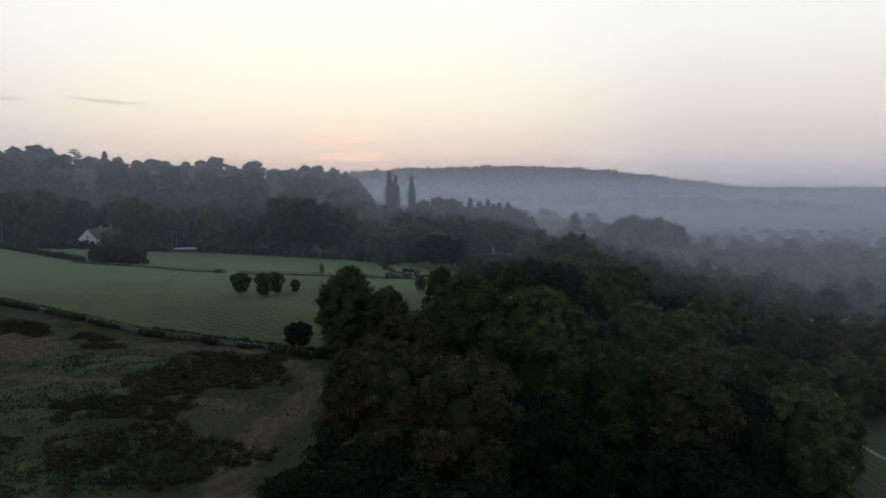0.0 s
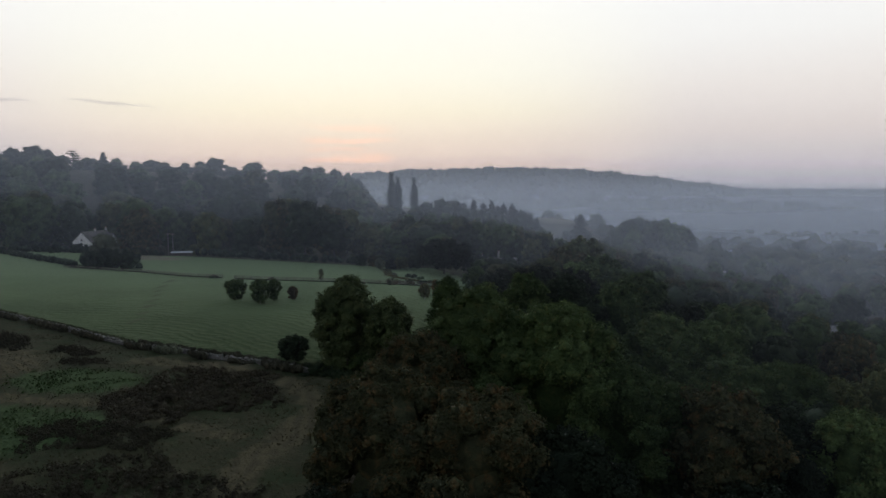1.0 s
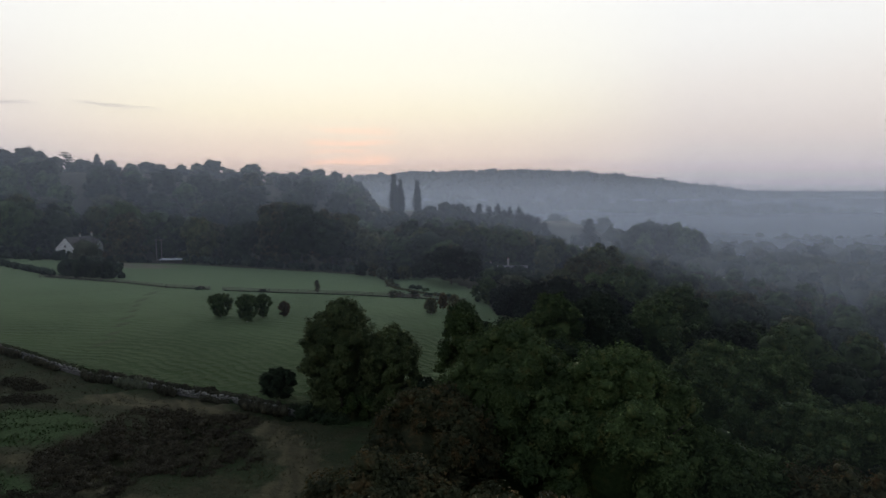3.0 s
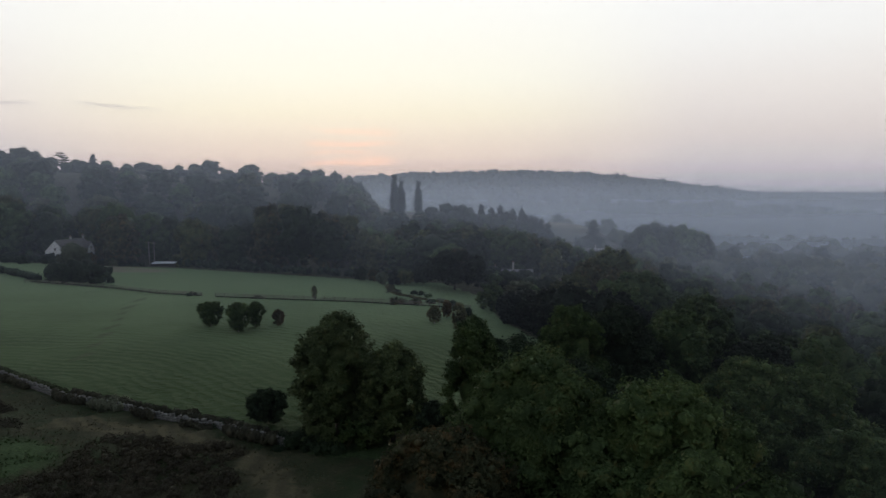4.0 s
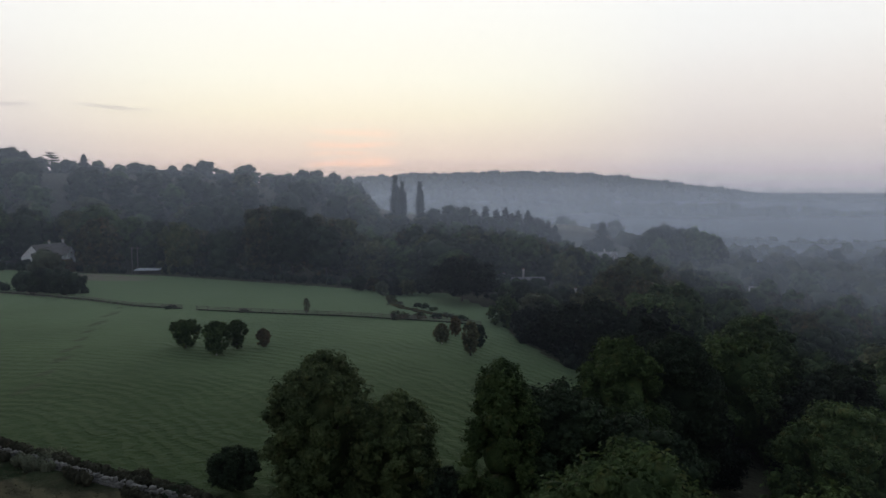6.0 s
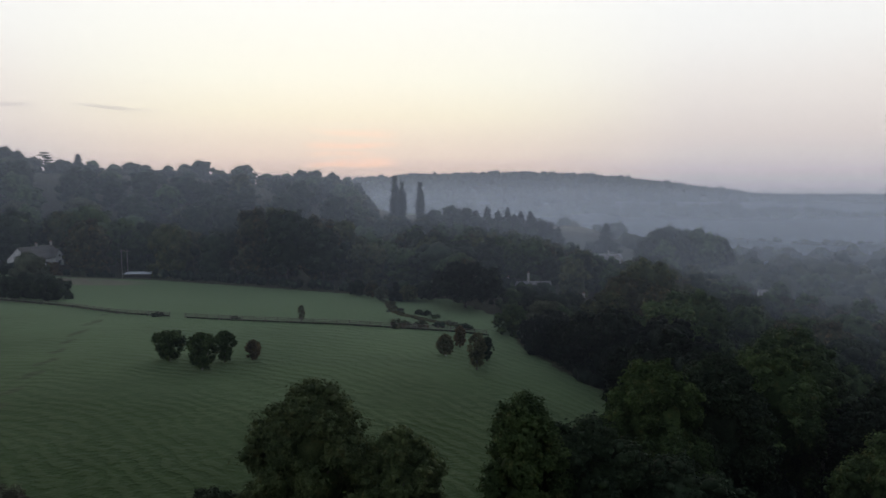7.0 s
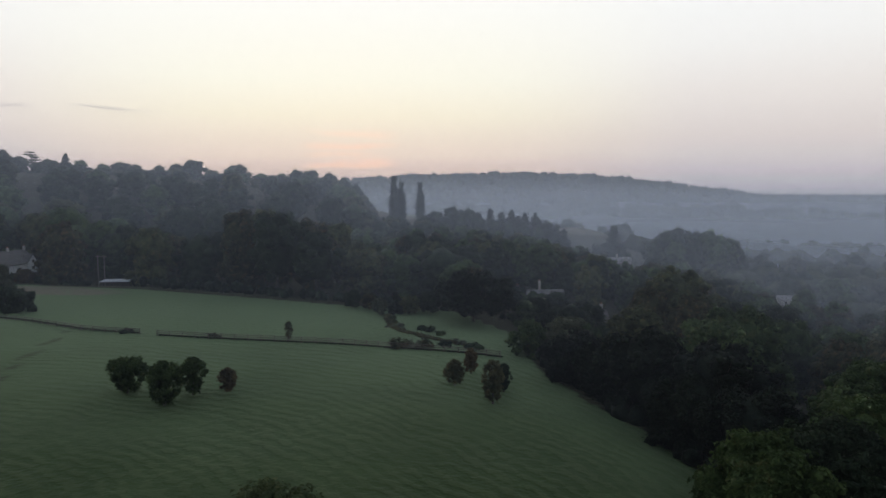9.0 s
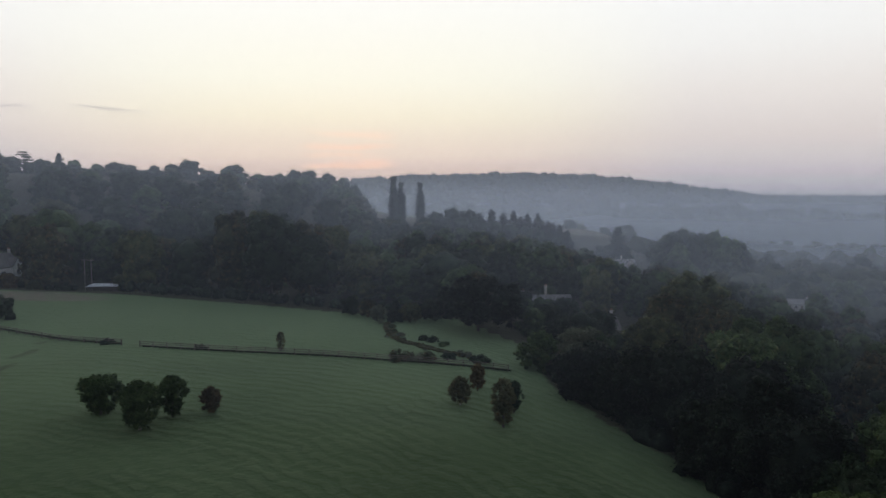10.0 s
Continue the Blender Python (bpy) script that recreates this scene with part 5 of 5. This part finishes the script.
below_wall = lambda x, y: (y < np.interp(x, WALL_X, WALL_Y) - 1.5) & (x < -13)
crop_area = lambda x, y: np.maximum(ellipse(x, y, -56, 107.5, 9, 6, -12), np.maximum(ellipse(x, y, -54, 87, 12, 7, -8), 0.8 * ellipse(x, y, -40, 62, 11, 6)))
tufts("rough_grass", DRY_TUFT, 52000, 61, (-110, -13, 36, 150), lambda x, y: below_wall(x, y) * (0.85 - 0.7 * crop_area(x, y)), 0.15, "dry brownish rough grass")
tufts("low_green_plants", CROP, 26000, 62, (-75, -26, 50, 120), lambda x, y: below_wall(x, y) * crop_area(x, y), 0.24, "low bright green weeds in patches")
tufts("pasture_edge_grass", GRASS_TUFT, 5000, 63, (-105, -20, 112, 170), lambda x, y: 1.0 * (np.abs(y - 1.2 - np.interp(x, WALL_X, WALL_Y)) < 1.1), 0.32, "long grass along the wall's foot")


# ---- fence ----
def build_fence(points, label):
    fence = tagged(new("fence"), label, "fence", "fences along the pasture")
    post_me = boxes_mesh("post", [(0, 0, 0.55, 0.15, 0.15, 1.5, 0.0)], TIMBER, 0.02)
    rail_me = boxes_mesh("rail", [(0.5, 0, 0, 1.0, 0.06, 0.11, 0.0)], TIMBER)
    rng = random.Random(5)
    for (ax, ay), (bx, by) in zip(points, points[1:]):
        long = math.hypot(bx - ax, by - ay)
        n = max(1, round(long / 2.7))
        for i in range(n):
            x0, y0 = ax + (bx - ax) * i / n, ay + (by - ay) * i / n
            x1, y1 = ax + (bx - ax) * (i + 1) / n, ay + (by - ay) * (i + 1) / n
            z0, z1 = ground_z(x0, y0), ground_z(x1, y1)
            turn = math.degrees(math.atan2(y1 - y0, x1 - x0))
            part("post", post_me, fence, m=pose(x0, y0, z0, rng.uniform(-3, 3), rng.uniform(-3, 3), turn))
            if i == n - 1:
                part("post", post_me, fence, m=pose(x1 - 0.01, y1, z1, 0, 0, turn))
            for level in (0.42, 0.78, 1.12):
                pitch = -math.degrees(math.atan2(z1 - z0, long / n)) + rng.uniform(-0.8, 0.8)
                part("rail", rail_me, fence, m=pose(x0 + 0.02, y0 - 0.09, z0 + level, 0, pitch, turn) @ Matrix.Diagonal((long / n, 1, 1, 1)))


build_fence(FENCE_LINE[:4], "weathered timber post and rail fence across the pasture")
build_fence(FENCE_LINE[4:], "weathered timber post and rail fence across the pasture")


# ---- dry-stone wall ----
def build_wall():
    wall = tagged(new("stone_wall"), "overgrown dry-stone field wall of pale limestone", "wall", kind="structure")
    rng = random.Random(8)
    stones, caps = [], []
    for x0, y0, x1, y1 in zip(WALL_X[1:-2], WALL_Y[1:-2], WALL_X[2:-1], WALL_Y[2:-1]):
        long = math.hypot(x1 - x0, y1 - y0)
        turn = math.atan2(y1 - y0, x1 - x0)
        nx, ny = -math.sin(turn), math.cos(turn)
        for row in range(3):
            d = rng.uniform(0, 0.3)
            while d < long:
                w_ = rng.uniform(0.35, 0.75)
                if rng.random() < (0.97 if row < 2 else 0.6):
                    px, py = x0 + math.cos(turn) * (d + w_ / 2), y0 + math.sin(turn) * (d + w_ / 2)
                    off = rng.uniform(-0.06, 0.06)
                    stones.append((px + nx * off, py + ny * off, ground_z(px, py) + 0.10 + 0.24 * row, w_ - 0.02, rng.uniform(0.46, 0.62) - 0.05 * row, 0.23 * rng.uniform(0.85, 1.1), turn + rng.uniform(-0.08, 0.08)))
                d += w_
        d = 0.0
        while d < long:
            w_ = rng.uniform(0.14, 0.34)
            if rng.random() < 0.45:
                px, py = x0 + math.cos(turn) * d, y0 + math.sin(turn) * d
                caps.append((px, py, ground_z(px, py) + 0.84 + rng.uniform(-0.16, 0.06), w_ - 0.02, rng.uniform(0.3, 0.5), rng.uniform(0.22, 0.36), turn + rng.uniform(-0.35, 0.35)))
            d += w_
    part("courses", boxes_mesh("courses", stones, STONE), wall)
    part("coping_stones", boxes_mesh("coping_stones", caps, STONE), wall, "pale upright coping stones, partly fallen")


build_wall()


# ---- buildings ----
def prism(name, long, wide, eaves, ridge, mat, base=-1.2):
    """House walls with a gable at either end; the ridge runs along x."""
    w2 = wide / 2
    v = []
    for x in (0.0, long):
        v += [(x, -w2, base), (x, w2, base), (x, w2, eaves), (x, 0, ridge), (x, -w2, eaves)]
    f4 = [(0, 5, 9, 4), (1, 2, 7, 6), (0, 1, 6, 5)]
    me = bpy.data.meshes.new(name)
    me.from_pydata(v, [], f4 + [(0, 4, 3, 2, 1), (5, 6, 7, 8, 9), (4, 9, 8, 3), (2, 3, 8, 7)])
    me.materials.append(mat)
    me.update()
    return me


def roof_mesh(name, long, wide, eaves, ridge, mat, over=0.3, thick=0.16):
    """Two sloping slabs of overlapping courses."""
    w2 = wide / 2
    slope = (ridge - eaves) / w2
    pieces = []
    for side in (-1, 1):
        n = 9
        for i in range(n):
            a, b = i / n, (i + 1) / n
            y0, y1 = side * (w2 + over) * (1 - a), side * (w2 + over) * (1 - b)
            z0 = ridge - slope * abs(y0) + 0.06 + 0.05
            z1 = ridge - slope * abs(y1) + 0.06
            v = np.array([(x, y, z + dz) for dz in (0, thick) for x, y, z in ((-over, y0, z0), (long + over, y0, z0), (long + over, y1, z1), (-over, y1, z1))])
            pieces.append((v, BOX_FACES))
    return fast_mesh(name, *joined(pieces), mat)


def add_window(house, x, y, z, turn, wide=1.0, high=1.1):
    window = part("window", boxes_mesh("window_frame", [(0, 0, high / 2 + 0.03, wide, 0.10, 0.07, 0), (0, 0, -high / 2 - 0.03, wide, 0.10, 0.07, 0), (-wide / 2, 0, 0, 0.07, 0.10, high, 0),
                                                       (wide / 2, 0, 0, 0.07, 0.10, high, 0), (0, 0, 0, 0.05, 0.08, high, 0)], PAINT), house, m=pose(x, y, z, 0, 0, turn))
    part("pane", boxes_mesh("pane", [(0, 0, 0, wide - 0.07, 0.05, high, 0)], GLASS), window)
    part("sill", boxes_mesh("sill", [(0, -0.06, -high / 2 - 0.11, wide + 0.2, 0.22, 0.09, 0)], HOUSE_STONE), window)


def add_chimney(house, x, y, z, high, mat, pots=2):
    c = part("chimney", boxes_mesh("chimney", [(0, 0, high / 2 - 0.6, 0.75, 0.6, high + 1.2, 0), (0, 0, high + 0.05, 0.9, 0.75, 0.16, 0)], mat, 0.02), house, m=pose(x, y, z))
    for i in range(pots):
        zz = np.array([0.0, 0.1, 0.45, 0.5])
        v, f = tube(np.stack([zz * 0, zz * 0, zz], 1), [0.16, 0.13, 0.11, 0.14], 8)
        part("chimney_pot", fast_mesh("chimney_pot", v, f, CLAY, smooth=True), c, m=pose(-0.18 + 0.36 * i if pots > 1 else 0, 0, high + 0.12))


def build_house(x, y, turn, long, wide, eaves, ridge, wall_mat, roof_mat, chimneys, label, windows=3, wing=None, base=None):
    house = tagged(new("house"), label, "house", "houses in the valley")
    house.matrix_basis = pose(x, y, ground_z(x, y) if base is None else base, 0, 0, turn)
    part("wall", prism("wall", long, wide, eaves, ridge - 0.05, wall_mat), house)
    part("roof", roof_mesh("roof", long, wide, eaves, ridge, roof_mat), house)
    for cx, ch in chimneys:
        add_chimney(house, cx, 0, ridge, ch, HOUSE_STONE)
    for i in range(windows):
        wx = long * (i + 0.8) / (windows + 0.6)
        add_window(house, wx, -wide / 2 - 0.03, 1.5, 0)
        if eaves > 4:
            add_window(house, wx, -wide / 2 - 0.03, 3.9, 0)
    add_window(house, -0.03, 0, min(eaves + 0.9, ridge - 1.9), -90, 0.9, 1.0)
    door = part("door", boxes_mesh("door", [(0, 0, 1.0, 0.95, 0.10, 2.05, 0)], TIMBER), house, m=pose(long * 0.55, -wide / 2 - 0.04, 0))
    part("handle", boxes_mesh("handle", [(0.35, -0.08, 1.0, 0.05, 0.08, 0.14, 0)], IRON), door)
    if wing:
        at_x, w_long, w_wide, w_eaves, w_ridge = wing
        turned = pose(at_x, 0, 0, 0, 0, -90)
        part("wing_wall", prism("wing_wall", w_long, w_wide, w_eaves, w_ridge - 0.05, wall_mat), house, m=turned)
        part("wing_roof", roof_mesh("wing_roof", w_long, w_wide, w_eaves, w_ridge, roof_mat), house, m=turned)
        add_window(house, at_x, -w_long - 0.03, 1.6, 0, 1.3, 1.1)
        add_window(house, at_x, -w_long - 0.03, min(4.0, w_eaves + 0.4), 0, 1.0, 1.0)
    return house


build_house(-163.6, 309.7, 80, 16.5, 9.4, 3.3, 7.7, RENDER_WHITE, ROOF_STONE, [(9.0, 1.0), (16.4, 1.2)], "white-rendered gabled cottage with a stone-slated roof", 3, (14.0, 5.6, 4.4, 3.6, 6.4))
build_house(14.0, 293, 4, 15.5, 7, 4.6, 7.4, HOUSE_STONE, ROOF_PALE, [(1.0, 1.4), (8.0, 2.8)], "stone house with pale lichened roof among trees", 3, (12.0, 5.5, 5.0, 4.2, 6.6), base=-9.9)
build_house(29.5, 272, 12, 9.0, 7, 4.4, 7.4, HOUSE_STONE, ROOF_STONE, [(7.6, 1.8)], "stone house with a tall chimney among trees", 2, (3.0, 5.5, 5.0, 4.2, 7.0), base=-12.9)
build_house(86.5, 502, 4, 21, 8, 4.8, 7.6, HOUSE_STONE, ROOF_PALE, [(0.8, 1.4), (13.0, 1.8)], "long pale stone farmhouse beside a cypress", 4, (17.0, 6, 6.0, 4.8, 7.8), base=-19.5)
build_house(134.5, 248, 25, 9.0, 6.5, 3.6, 6.2, HOUSE_STONE, ROOF_PALE, [(0.8, 1.2)], "pale stone cottage half hidden in the valley trees", 2, (6.5, 4.5, 4.5, 3.6, 6.0), base=-29.0)
build_house(160.0, 421, -12, 11, 6, 2.6, 4.6, HOUSE_STONE, ROOF_PALE, [(9.0, 0.9)], "long low farm building with pale roof in mist", 2, base=-28.0)


def build_shed():
    shed = tagged(new("field_shelter"), "open timber field shelter with pale tin roof", "shed")
    shed.matrix_basis = pose(-115.6, 302.0, ground_z(-115.6, 302.0), 0, 0, 6)
    sheets = [(-4.3 + 0.62 * i, 0, 2.45 + 0.015 * (i % 2), 0.62, 5.0, 0.05, 0) for i in range(15)]
    part("roof", boxes_mesh("roof", sheets, METAL_ROOF), shed, "pale corrugated tin roof", m=pose(0, 0, 0, 4, 0, 0))
    part("back_wall", boxes_mesh("back_wall", [(-4.2 + 0.3 * i, 2.2, 1.15, 0.27, 0.05 + 0.01 * (i % 2), 2.6, 0) for i in range(29)], TIMBER), shed)
    part("side_wall", boxes_mesh("side_wall", [(-4.35, -2.0 + 0.3 * i, 1.1, 0.05 + 0.01 * (i % 2), 0.27, 2.4, 0) for i in range(15)], TIMBER), shed)
    for x in (-4.2, -1.4, 1.4, 4.2):
        part("post", boxes_mesh("post", [(0, 0, 1.05, 0.16, 0.16, 2.5, 0)], TIMBER, 0.015), shed, m=pose(x, -2.1, 0))
    part("front_rail", boxes_mesh("front_rail", [(0, -2.2, 0.9, 8.4, 0.06, 0.14, 0), (0, -2.2, 0.5, 8.4, 0.06, 0.14, 0)], TIMBER), shed)


build_shed()


def build_pole(x, y, high, label):
    pole = tagged(new("utility_pole"), label, "pole", "utility poles")
    pole.matrix_basis = pose(x, y, ground_z(x, y), 0, 0, 15)
    z = np.linspace(-0.8, high, 5)
    part("shaft", fast_mesh("shaft", *tube(np.stack([z * 0, z * 0, z], 1), np.linspace(0.2, 0.12, 5), 9), POLE_WOOD, smooth=True), pole)
    part("crossarm", boxes_mesh("crossarm", [(0, -0.14, high - 0.5, 1.7, 0.12, 0.14, 0)], POLE_WOOD, 0.01), pole)
    for dx in (-0.7, 0.0, 0.7):
        zz = np.array([0, 0.08, 0.16, 0.22])
        part("insulator", fast_mesh("insulator", *tube(np.stack([zz * 0 + dx, zz * 0 - 0.14, zz + high - 0.43], 1), [0.05, 0.07, 0.06, 0.03], 7), CLAY, smooth=True), pole)


build_pole(-121.7, 302.0, 10.4, "tall grey timber utility pole by the shelter")
build_pole(-119.8, 302.4, 10.4, "tall grey timber utility pole by the shelter")
build_pole(-196.0, 299.0, 13.0, "tall grey timber utility pole by the hedge")


# ---- lane in the valley ----
def build_lane(name, points, wide, label):
    p = np.array(points, float)
    k = np.linspace(0, len(p) - 1, 40)
    x, y = np.interp(k, np.arange(len(p)), p[:, 0]), np.interp(k, np.arange(len(p)), p[:, 1])
    way = unit(np.stack([np.gradient(x), np.gradient(y)], 1))
    off = np.stack([-way[:, 1], way[:, 0]], 1) * wide / 2
    rows = []
    for s in (-1.0, -0.5, 0.0, 0.5, 1.0):
        q = np.stack([x, y], 1) + off * s
        rows.append(np.column_stack([q, ground_height(q[:, 0], q[:, 1]) + 0.10 - 0.08 * abs(s) ** 4]))
    v = np.stack(rows, 1).reshape(-1, 3)
    i = (np.arange(39)[:, None] * 5 + np.arange(4)[None]).ravel()
    f = np.stack([i, i + 1, i + 6, i + 5], 1)
    tagged(new(name, fast_mesh(name, v, f, ROAD, smooth=True)), label, "lane", kind="structure")


build_lane("road", [(60, 136), (66, 124), (71, 114.8), (72.5, 104), (76, 88), (84, 70)], 1.6, "narrow pale lane running down the valley side")
